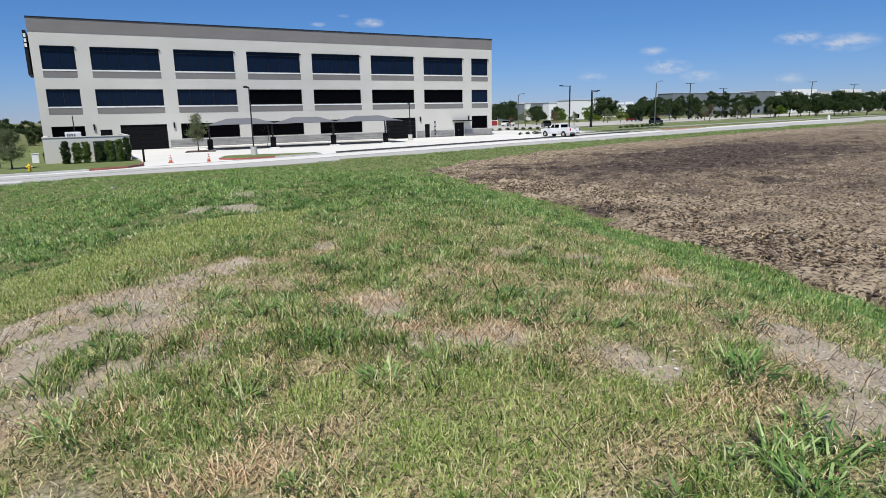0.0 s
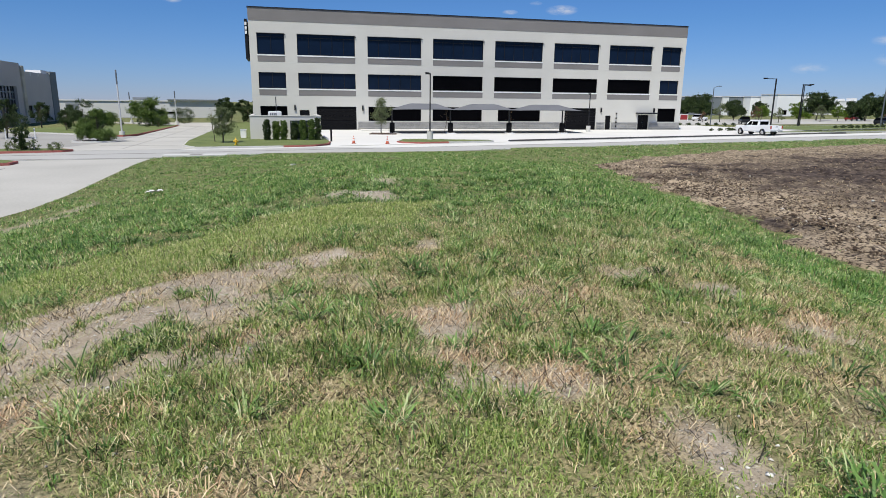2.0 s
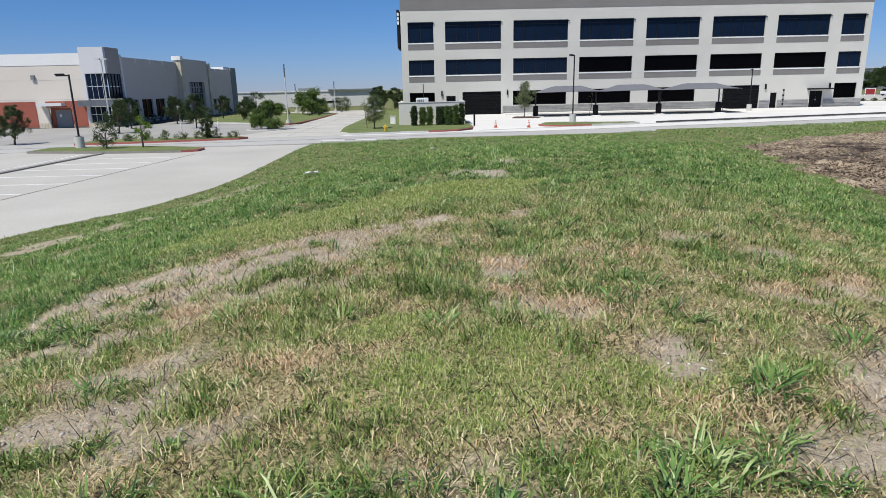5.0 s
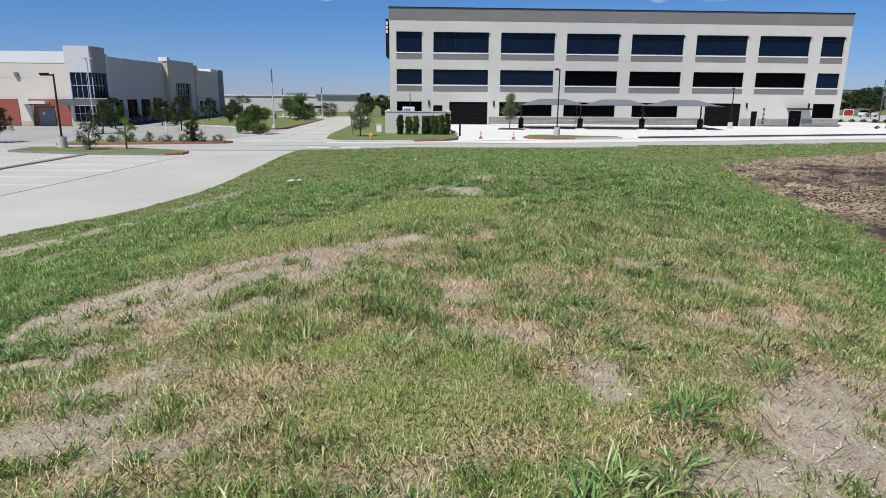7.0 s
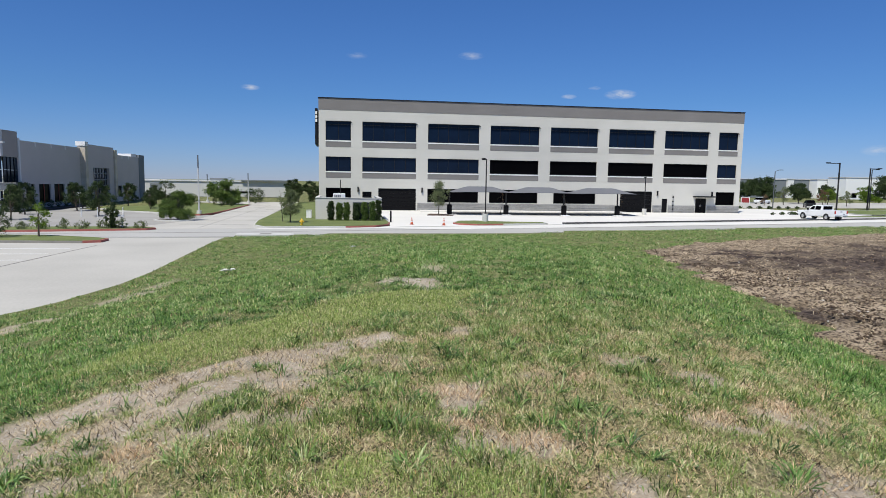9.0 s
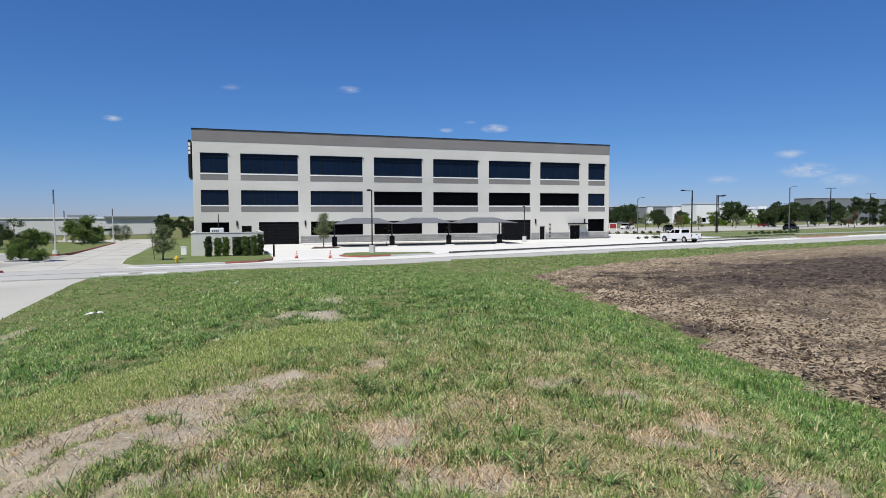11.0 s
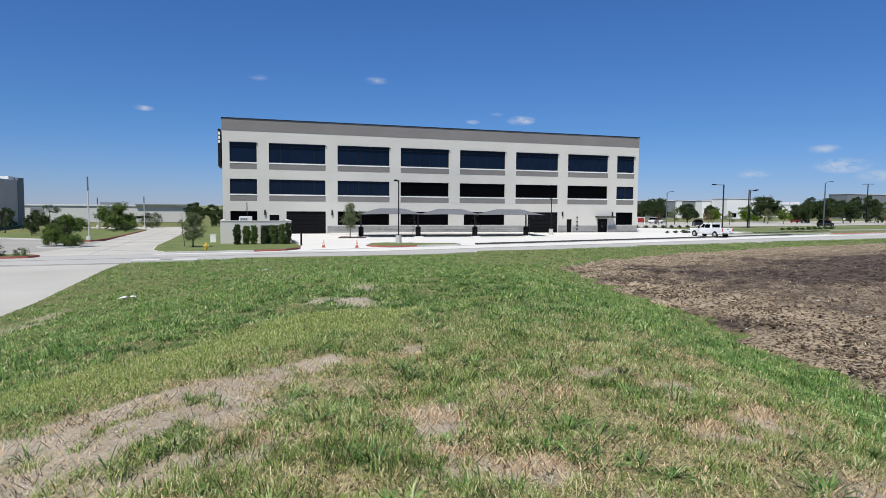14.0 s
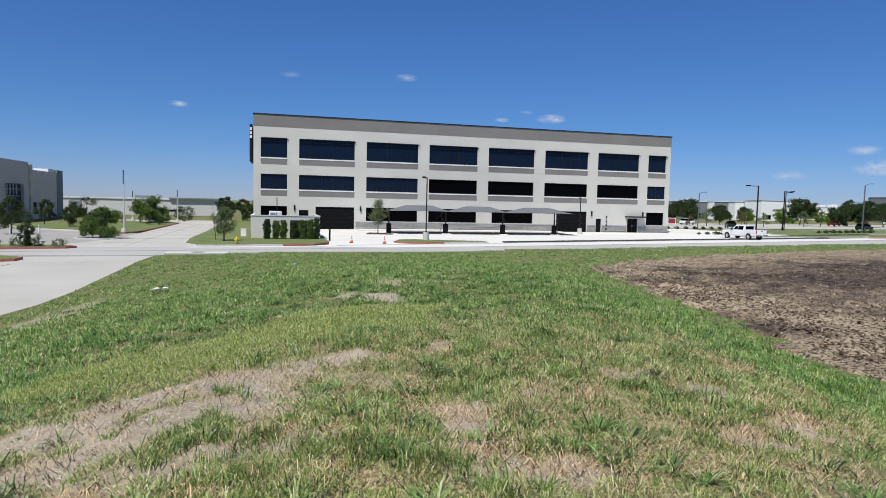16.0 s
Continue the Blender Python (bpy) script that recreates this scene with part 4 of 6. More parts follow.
# stone base in long courses
for x0, x1 in ((13.95, 44.9), (50.3, 51.7), (52.86, 57.3), (59.4, WIDE - 0.02)):
    x = x0
    rng = random.Random(int(x0))
    for k in range(6):
        x, h = x0, 1.12 / 6
        while x < x1 - 0.01:
            e = min(x1, x + rng.uniform(2.2, 5.5))
            if x1 - e < 0.5:
                e = x1
            proud = 0.05 + 0.03 * (k % 2) + rng.uniform(0, 0.02)
            part("stone", bm_of((x + 0.004, e - 0.004, FACE - proud, FACE - 0.002, k * h + 0.012, (k + 1) * h - 0.012)), "stone", office)
            x = e
# wall lamps, spouts and the flank sign
for x in (5.45, 14.6, 51.0, 60.1):
    w = part("wall_lamp", bm_of((x - 0.09, x + 0.09, FACE - 0.2, FACE - 0.003, 2.6, 3.3)), "frame", office, "black wall lamp")
    part("bracket", bm_of((x - 0.04, x + 0.04, FACE - 0.3, FACE - 0.2, 3.1, 3.2)), "frame", w)
for z in (0.4, 1.0, 1.6, 2.3):
    part("meter_box", bm_of((53.5, 53.72, FACE - 0.15, FACE - 0.1, z, z + 0.25)), "frame", office, "small dark meter box")
sign = part("wall_sign", bm_of((-0.55, -0.2, FACE + 1.2, FACE + 7.5, 9.2, 14.2)), "frame", office, "dark flank sign with white marks")
part("bracket", bm_of((-0.2, -0.002, FACE + 2, FACE + 2.2, 10, 10.2), (-0.2, -0.002, FACE + 6, FACE + 6.2, 13, 13.2)), "frame", sign)
for k in range(3):
    part("mark", bm_of((-0.5, -0.25, FACE + 1.1, FACE + 1.196, 12.3 + 0.55 * k, 12.7 + 0.55 * k)), "white_trim", sign, "white plain mark")

# ---- the warehouse across the drive ----
shop = thing("warehouse", "cream and grey warehouse with a glazed corner tower", "building")
WX, WY = -34.5, 77.0
bm = bmesh.new()
pierced(bm, -85, -37.4, 0, 8.6, [(-42.2, -39.4, 0, 2.4)], WY, WY + 0.3)
part("wall", bm, "tan_wall", shop, "cream front wall")
part("band", bm_of((-85, -37.4, WY - 0.04, WY - 0.002, 7.3, 8.62)), "white_wall", shop, "pale top band")
for z in (3.35, 5.6):
    part("joint", bm_of((-85, -37.45, WY - 0.012, WY - 0.002, z, z + 0.05)), "curb", shop)
for x0, x1 in ((-48.5, -43.6), (-39.35, -37.5)):
    part("red_panel", bm_of((x0, x1, WY - 0.06, WY - 0.002, 0.12, 3.15)), "red_wall", shop, "brick-red wall panel")
part("red_panel", bm_of((-42.4, -39.36, WY - 0.06, WY - 0.002, 2.42, 3.15)), "red_wall", shop, "brick-red wall panel")
d = part("door", bm_of((-41.7, -39.8, WY + 0.5, WY + 0.56, 0.02, 2.1)), "door_grey", shop, "grey double steel door")
part("door_frame", bm_of((-42.2, -41.71, WY + 0.45, WY + 0.56, 0.02, 2.4), (-39.79, -39.4, WY + 0.45, WY + 0.56, 0.02, 2.4), (-41.71, -39.79, WY + 0.45, WY + 0.56, 2.1, 2.4)), "red_wall", d)
part("notice", bm_of((-41.2, -41.0, WY + 0.485, WY + 0.498, 1.3, 1.6)), "white_trim", d)
part("door_canopy", bm_of((-43.0, -40.0, WY - 1.0, WY - 0.065, 2.6, 2.95)), "pale_wall", shop, "pale flat canopy")
part("wall_lamp", bm_of((-43.5, -43.1, WY - 0.25, WY - 0.003, 5.7, 6.2)), "door_grey", shop)
rng = random.Random(3)
x = -43.55
while x < -42.45:
    for k in range(2):
        part("block", bm_of((x + 0.01, x + 0.34, WY - 0.05, WY - 0.002, 0.02 + 0.3 * k, 0.30 + 0.3 * k)), "limestone", shop)
    x += 0.36
# corner tower with two tiers of glass
part("tower_wall", bm_of((-37.4, WX, WY - 0.4, WY + 0.1, 6.25, 9.25)), "pale_wall", shop, "pale tower front")
part("tower_wall", bm_of((-37.4, -37.0, WY - 0.4, WY + 0.1, 0, 6.25)), "pale_wall", shop)
part("tower_wall", bm_of((WX - 0.25, WX + 0.05, WY + 0.1, WY + 3.3, 6.25, 9.25)), "grey_wall", shop, "grey tower flank")
part("tower_wall", bm_of((-37.4, WX - 0.25, WY + 0.1, WY + 3.3, 6.2, 9.2)), "grey_wall", shop)
for lo, hi, rows in ((3.3, 6.25, 2), (0.55, 2.45, 2)):
    for k in range(4):
        a, b = -37.0 + 0.62 * k, -37.0 + 0.62 * (k + 1)
        for r in range(rows):
            z0, z1 = lo + (hi - lo) * r / rows, lo + (hi - lo) * (r + 1) / rows
            w = new("window")
            w.parent = shop
            part("pane", bm_of((a + 0.04, b - 0.04, WY - 0.28, WY - 0.25, z0 + 0.04, z1 - 0.04)), "glass", w)
            part("frame", bm_of((a, a + 0.04, WY - 0.34, WY - 0.22, z0, z1), (a + 0.04, b, WY - 0.34, WY - 0.22, z0, z0 + 0.04)), "pale_pole", w)
            s0, s1 = WY + 0.1 + 0.8 * k, WY + 0.1 + 0.8 * (k + 1)
            w = new("window")
            w.parent = shop
            part("pane", bm_of((WX - 0.1, WX - 0.07, s0 + 0.04, s1 - 0.04, z0 + 0.04, z1 - 0.04)), "glass", w)
            part("frame", bm_of((WX - 0.12, WX, s0, s0 + 0.04, z0, z1), (WX - 0.12, WX, s0 + 0.04, s1, z0, z0 + 0.04)), "frame", w)
part("tower_base", bm_of((-37.4, WX, WY - 0.42, WY + 3.3, 0, 0.54)), "limestone", shop)
part("canopy", bm_of((-37.9, WX + 0.9, WY - 1.3, WY + 4.2, 2.5, 3.2)), "steel_pole", shop, "dark grey flat entrance canopy")
part("corner_fin", bm_of((WX - 0.02, WX + 0.16, 80.32, 80.62, 3.25, 8.55)), "white_wall", shop, "white vertical corner fin")
# long grey flank
FLANK = [(81.9, 84.2), (85.2, 88.4), (89.4, 92.6), (93.4, 96.6)]
bm = bmesh.new()
pierced(bm, 80.3, 98.0, 0, 8.3, [(a, b, 0.7, 3.1) for a, b in FLANK], 0, 0.3)
bmesh.ops.transform(bm, matrix=Matrix(((0, -1, 0, WX), (1, 0, 0, 0), (0, 0, 1, 0), (0, 0, 0, 1))), verts=bm.verts)
part("wall", bm, "flank_wall", shop, "warm grey flank wall")
for a, b in FLANK:
    w = new("window")
    w.parent = shop
    part("pane", bm_of((WX - 0.22, WX - 0.18, a, b, 0.7, 3.1)), "black_glass", w)
    part("frame", bm_of((WX - 0.17, WX - 0.1, (a + b) / 2 - 0.05, (a + b) / 2 + 0.05, 0.7, 3.1)), "red_wall", w)
# sunlight through the parapet slits, put in as white bars on the flank
for y in (84.7, 89.0, 93.2):
    part("lit_slit", bm_of((WX - 0.05, WX + 0.03, y - 0.12, y + 0.12, 7.75, 8.33)), "white_wall", shop, "white bar painting sunlight through a parapet slit")
part("entry_wall", bm_of((WX - 0.3, WX + 0.5, 99.0, 110, 5.5, 8.9)), "flank_wall", shop)
part("entry_wall", bm_of((WX - 0.3, WX + 0.5, 99.0, 101.4, 0, 5.5)), "flank_wall", shop)
part("entry_wall", bm_of((WX - 0.3, WX + 0.5, 108.0, 110, 0, 5.5)), "flank_wall", shop)
part("glazing", bm_of((WX - 0.1, WX + 0.1, 101.4, 108, 0.1, 5.5)), "glass", shop, "dark entry glazing")
for k in range(5):
    part("mullion", bm_of((WX + 0.105, WX + 0.2, 102.4 + 1.15 * k, 102.5 + 1.15 * k, 0.1, 5.5)), "steel_pole", shop)
for z in (2.7, 3.6, 4.6):
    part("mullion", bm_of((WX + 0.105, WX + 0.19, 101.4, 108, z, z + 0.14)), "steel_pole", shop)
for y0 in (98.0, 110.0):
    for k in range(11):
        part("block", bm_of((WX - 0.3, WX + 0.75, y0 + 0.01, y0 + 0.97, 0.78 * k, 0.78 * k + 0.765)), "limestone", shop)
part("cap", bm_of((WX - 0.5, WX + 0.8, 97.9, 99.0, 8.6, 9.2)), "white_wall", shop)
BACK = [(112.2, 115.0), (116.2, 118.6), (119.6, 122.2)]
bm = bmesh.new()
pierced(bm, 111.0, 126.6, 0, 7.85, [(a, b, 0.8, 2.7) for a, b in BACK], 0, 0.3)
bmesh.ops.transform(bm, matrix=Matrix(((0, -1, 0, WX), (1, 0, 0, 0), (0, 0, 1, 0), (0, 0, 0, 1))), verts=bm.verts)
part("wall", bm, "flank_wall", shop, "warm grey flank wall")
for a, b in BACK:
    w = part("window", bm_of((WX - 0.22, WX - 0.18, a, b, 0.8, 2.7)), "black_glass", shop)
    part("frame", bm_of((WX - 0.17, WX - 0.1, (a + b) / 2 - 0.05, (a + b) / 2 + 0.05, 0.8, 2.7)), "frame", w)
# the same white bars for sunlit slits on the back flank
for y in (115.6, 119.0):
    part("lit_slit", bm_of((WX - 0.05, WX + 0.03, y - 0.15, y + 0.15, 7.3, 7.88)), "white_wall", shop)
part("corner_block", bm_of((WX - 2.5, WX + 0.1, 124.4, 127.4, 0, 8.3)), "slate_wall", shop, "blue-grey end block")
part("cap", bm_of((WX - 2.6, WX - 0.35, 121.5, 124.38, 7.9, 8.4)), "white_wall", shop)
part("roof", bm_of((-85, WX - 0.35, WY + 3.35, 126, 6.8, 7.0)), "roof", shop)
part("wall", bm_of((-85, -84.7, WY + 0.3, 126, 0, 8.6)), "grey_wall", shop)
bed = bmesh.new()
prism(bed, [(WX + 0.15, 81.5), (WX + 2.6, 81.5), (WX + 2.6, 97.5), (WX + 0.15, 97.5)], 0.0, 0.15)
tagged(part("planting_bed", bed, "mulch"), "mulched bed along the warehouse flank", "planting bed", kind="structure")

# ---- far buildings ----
def far_building(name, x0, x1, y0, y1, h, wall, label, windows=0, cap=None):
    ob = thing(name, label, "building")
    part("wall", bm_of((x0, x1, y0, y1, 0, h)), wall, ob)
    part("roof", bm_of((x0 - 0.2, x1 + 0.2, y0 - 0.2, y1 + 0.2, h, h + 0.25)), cap or "pale_wall", ob)
    for k in range(windows):
        x = x0 + (x1 - x0) * (k + 0.5) / windows
        part("window", bm_of((x - 1.1, x + 1.1, y0 - 0.05, y0 - 0.003, 0.6, 2.4)), "black_glass", ob)
    return ob


ob = far_building("far_warehouse", -90, -9.5, 150, 175, 3.45, "far_wall", "long low pale warehouse closing the driveway", 0)
part("roof_edge", bm_of((-20, -9, 149.4, 149.75, 3.7, 3.95)), "slate_wall", ob, "dark roof edge")
part("roof_unit", bm_of((-28, -24.5, 155, 158, 3.72, 4.3)), "slate_wall", ob)
part("dock_door", bm_of((-40, -37.5, 149.9, 149.99, 1.6, 2.9)), "slate_wall", ob, "dark opening")
part("dock_canopy", bm_of((-52, -44, 148.6, 149.98, 1.2, 1.45)), "slate_wall", ob)
part("dock_door", bm_of((-51, -45, 149.9, 149.99, 0, 1.15)), "white_wall", ob)
part("window", bm_of((-20.5, -17.5, 149.9, 149.99, 0.9, 1.3)), "black_glass", ob)
far_building("slate_warehouse", 140, 178.6, 226, 234, 7.2, "slate_wall", "far slate-grey warehouse behind trees", 6)
far_building("corner_pier", 178.8, 181.6, 225.4, 234, 7.5, "white_wall", "white corner block between far slate warehouses", 0)
far_building("slate_warehouse", 181.8, 189, 226, 234, 7.4, "slate_wall", "far slate-grey warehouse behind trees", 1)
far_building("white_warehouse", 189.2, 201, 222, 232, 7.5, "bright_wall", "far white warehouse with dark openings", 2)
far_building("white_warehouse", 193.2, 208.8, 212, 221, 8.3, "bright_wall", "far bright white warehouse with plain panels", 2)
ob = far_building("low_white_building", 250, 293, 262, 272, 6.6, "bright_wall", "far low white building with roof equipment", 5)
for k in range(4):
    part("roof_unit", bm_of((262 + 7.5 * k, 265.5 + 7.5 * k, 264, 267, 6.86, 7.9 + 0.4 * (k % 2))), "white_trim", ob)
far_building("slate_warehouse", 275.7, 345, 226, 236, 11.6, "slate_wall", "far slate-grey warehouse behind trees", 9)
far_building("dark_warehouse", 345.4, 363, 225, 236, 12.6, "slate_wall", "far dark warehouse with a pale roof edge", 3)
ob = far_building("white_warehouse", 363.4, 540, 224, 240, 12.2, "bright_wall", "far long white warehouse with stepped panels", 14)
for k in range(3):
    part("raised_panel", bm_of((378 + 52 * k, 404 + 52 * k, 223.6, 223.98, 0, 13.8)), "bright_wall", ob)
far_building("low_white_building", 96, 150, 250, 280, 7.2, "far_wall", "far grey low building behind trees", 4)

# ---- trees and shrubs ----
def leaf_mass(rng, centres, spread, per, leaf, flat=0.5):
    """Many small leaf quads scattered round clump centres."""
    c = np.repeat(np.asarray(centres), per, 0)
    s = np.repeat(np.asarray(spread), per)[:, None]
    at = c + rng.normal(0, 1, c.shape) * s * np.array([0.5, 0.5, 0.42])
    u = rng.normal(0, 1, at.shape)
    u /= np.linalg.norm(u, axis=1)[:, None]
    v = np.cross(u, rng.normal(0, 1, at.shape))
    v /= np.linalg.norm(v, axis=1)[:, None]
    size = leaf * rng.uniform(0.6, 1.3, (len(at), 1))
    u, v = u * size, v * size * flat
    pts = np.stack([at - u, at + v, at + u, at - v], 1).reshape(-1, 3)
    return pts, np.arange(len(pts)).reshape(-1, 4)


def make_tree(seed, h, r, trunk, style="round", leaf="leaf", size=0.10, clumps=46, per=34, label="", category="tree", group="", name="tree", thick=0.055):
    """A tapered trunk with limbs and a ragged crown."""
    rng = np.random.default_rng(seed)
    ob = thing(name, label, category, group)
    bm = bmesh.new()
    bend = rng.normal(0, 0.03 * h, 2)
    knots = [(0, 0, -0.1), (bend[0] * 0.4, bend[1] * 0.4, trunk * 0.6), (bend[0], bend[1], trunk), (bend[0] * 1.3, bend[1] * 0.8, trunk + (h - trunk) * 0.75)]
    rad = [thick * 1.35, thick, thick * 0.85, thick * 0.22]
    for a, b, ra, rb in zip(knots, knots[1:], rad, rad[1:]):
        tube(bm, a, b, ra, rb, 7)
    centres, spread = [], []
    lobes = []
    for k in range(9):
        ang, t = 2.4 * k + rng.uniform(-0.5, 0.5), rng.uniform(0.06, 0.74) if k else 0.84
        reach = r * (0.72 - 0.5 * max(0, t - 0.35)) * rng.uniform(0.65, 1.1) if k else 0.15 * r
        lobes.append((reach * math.cos(ang), reach * math.sin(ang), trunk + (h - trunk) * t, r * rng.uniform(0.36, 0.56)))
    for k in range(clumps):
        t = (k + rng.random()) / clumps
        ang = rng.uniform(0, 2 * math.pi)
        z = trunk + (h - trunk) * t
        if style == "cone":
            wide = r * (1.02 - t) ** 0.8
        elif style == "column":
            wide = r * (0.75 + 0.3 * math.sin(math.pi * t))
        elif style == "vase":
            wide = r * (0.35 + 0.75 * math.sin(math.pi * min(1, t * 0.85 + 0.12)))
        else:
            wide = r * math.sin(math.pi * min(1, max(0.04, t * 0.93 + 0.07))) ** 0.6
        if style == "lobed":
            lx, ly, lz, lr = lobes[k % len(lobes)]
            q = rng.normal(0, 1, 3)
            q *= lr * rng.uniform(0.35, 1.0) / np.linalg.norm(q)
            centres.append((knots[2][0] + lx + q[0], knots[2][1] + ly + q[1], min(lz + q[2] * 0.75, h - 0.03 * h)))
            spread.append(r * rng.uniform(0.10, 0.20))
            if k < 2 * len(lobes):
                tube(bm, (knots[2][0], knots[2][1], trunk + (lz - trunk) * 0.25), centres[-1], thick * 0.4, thick * 0.1, 5)
            continue
        wide *= rng.uniform(0.72, 1.14)
        reach = wide * math.sqrt(rng.uniform(0.12, 1))
        centres.append((knots[2][0] + reach * math.cos(ang), knots[2][1] + reach * math.sin(ang), z - 0.04 * h))
        spread.append(r * rng.uniform(0.20, 0.36))
        if k % 4 == 0:
            low = knots[2][2] + (z - knots[2][2]) * 0.35
            tube(bm, (knots[2][0], knots[2][1], min(low, h * 0.8)), centres[-1], thick * 0.4, thick * 0.1, 5)
    part("trunk", bm, "bark", ob)
    pts, quads = leaf_mass(rng, centres, spread, per, size)
    crown = new("crown", mesh_arrays("crown", pts, quads, leaf))
    crown.parent = ob
    return ob


def plant(ob, x, y, z=0.0, s=1.0, turn=0):
    ob.matrix_basis = pose(x, y, z, 0, 0, turn) @ Matrix.Scale(s, 4)
    return ob


def plants(ob, rows):
    """The first row places the thing itself, the others place copies: x, y, z, scale, turn."""
    first = True
    for x, y, z, s, turn in rows:
        if first:
            plant(ob, x, y, z, s, turn)
            first = False
        else:
            copy_thing(ob, pose(x, y, z, 0, 0, turn)).scale = (s, s, s)


plant(make_tree(1, 3.05, 0.95, 0.9, "vase", "grey_leaf", 0.06, 60, 80, "slender grey-green young tree on the lawn"), -1.5, 58.9, 0.16)
plant(make_tree(2, 4.3, 1.05, 1.5, "vase", "grey_leaf", 0.06, 60, 80, "slender grey-green young tree by the shade sails"), 15.2, 76.6, 0.0)
for seed, x, y in ((3, 23.6, 78.5), (4, 32.6, 78.6), (5, 40.4, 78.6)):
    plant(make_tree(seed, 3.1, 0.6, 1.1, "vase", "rust_leaf", 0.03, 16, 16, "thin half-bare sapling in the planting strip", "sapling", "saplings by the sails", "sapling", 0.03), x, y, 0.0)
plant(make_tree(6, 2.75, 1.65, 0.1, "lobed", "leaf", 0.06, 190, 130, "broad bushy green tree at the driveway", thick=0.08), -12.6, 63.2, 0.15)
plant(make_tree(7, 3.9, 2.7, 0.3, "lobed", "leaf", 0.10, 170, 110, "full round green tree beside the driveway", thick=0.1), -15.0, 100, 0.1)
plant(make_tree(8, 3.6, 1.7, 0.8, "lobed", "dark_leaf", 0.07, 90, 70, "pointed green tree on the driveway island", thick=0.08), -18.2, 81.5, 0.15)
shrub = make_tree(9, 2.6, 1.2, 0.4, "round", "dark_leaf", 0.08, 40, 40, "small rounded dark shrub along the driveway", "shrub", "driveway shrubs", "shrub")
plants(shrub, [(-13.2, 117, 0.0, 0.95, 0), (-11.6, 115, 0.0, 0.95, 70), (-14.0, 93.2, 0.15, 0.5, 140), (-12.6, 93.4, 0.15, 0.5, 200), (-22, 88, 0.15, 0.9, 50), (-25, 82, 0.15, 0.7, 90)]
       + [(-24.5 + 1.9 * k, 96.5 + 1.1 * (k % 3) + 1.4 * k, 0.1, 0.32 + 0.08 * (k % 3), 47 * k) for k in range(8)] + [(-33.2, 83 + 2.1 * k, 0.1, 0.36 + 0.06 * (k % 2), 31 * k) for k in range(7)])
dark = make_tree(10, 5.8, 2.0, 0.3, "lobed", "dark_leaf", 0.15, 80, 70, "dark green cone-shaped tree behind the lawn", "tree", "trees behind the lawn", thick=0.09)
plants(dark, [(-5.6, 120, 0, 0.78, 0), (-4.4, 112, 0, 0.62, 60), (-2.1, 116, 0, 0.68, 130), (-7.2, 128, 0, 0.74, 200), (-3.2, 124, 0, 0.72, 250), (-0.6, 121, 0.1, 0.7, 30), (1.6, 124, 0, 0.7, 300)])
walk_tree = make_tree(11, 3.7, 1.45, 0.6, "lobed", "dark_leaf", 0.06, 110, 75, "dark olive street tree before the warehouse", "tree", "warehouse trees", thick=0.075)
plants(walk_tree, [(-27.4, 63.2, 0, 0.95, 0), (-30.2, 72, 0, 0.98, 60), (-28.2, 80.2, 0, 0.98, 120), (-29.8, 86, 0, 0.85, 180), (-22.2, 70, 0, 1.05, 250), (-30.0, 51.0, 0, 0.9, 300), (-27.5, 96, 0, 0.95, 20), (-21.0, 84, 0.1, 0.7, 75), (-25.8, 104, 0, 0.85, 155)])
plant(make_tree(12, 1.65, 0.46, 0.2, "column", "dark_leaf", 0.05, 60, 80, "narrow dark evergreen on the street island"), -14.5, 51.3, 0.14)
plant(make_tree(13, 1.9, 0.85, 0.3, "vase", "dark_leaf", 0.055, 44, 40, "small spreading shrub tree on the parking island", "shrub"), -18.8, 43.5, 0.15)
plant(make_tree(14, 2.2, 0.75, 0.7, "round", "lime_leaf", 0.055, 30, 40, "small yellowish sapling on the parking island", "sapling"), -16.5, 44.0, 0.15)
plant(make_tree(15, 3.1, 0.35, 1.2, "vase", "rust_leaf", 0.03, 10, 12, "thin nearly bare sapling on the lawn", "sapling", thick=0.03), -2.3, 60.3, 0.16)
for k in range(7):
    g = make_tree(30 + k, 0.5 + 0.12 * (k % 3), 0.55, 0.05, "round", "grey_leaf", 0.05, 16, 40, "low tufted grass clump on the street island", "ornamental grass", "island grasses", "ornamental_grass", 0.015)
    plant(g, -20.5 + 1.35 * k, 50.4 + 0.2 * k, 0.14)

# columnar evergreens before the enclosure wall
for k, (x, s) in enumerate(((2.15, 1.0), (3.05, 0.92), (3.75, 0.95), (4.7, 0.9), (5.55, 0.97), (6.25, 1.02), (6.95, 1.08))):
    e = make_tree(50 + k, 1.95 * s, 0.33, 0.06, "column", "dark_leaf" if k in (0, 3, 6) else "leaf", 0.05, 110, 100, "columnar dark evergreen shrub before the grey wall", "shrub", "evergreens by the wall", "evergreen_shrub", 0.03)
    plant(e, x, 62.4 + 0.05 * (k % 2), 0.16)

# trees of the far lots on the right
oak = make_tree(60, 6.4, 3.7, 1.4, "lobed", "dark_leaf", 0.17, 170, 95, "dark green broad tree at the far lot", "tree", "far lot trees", thick=0.13)
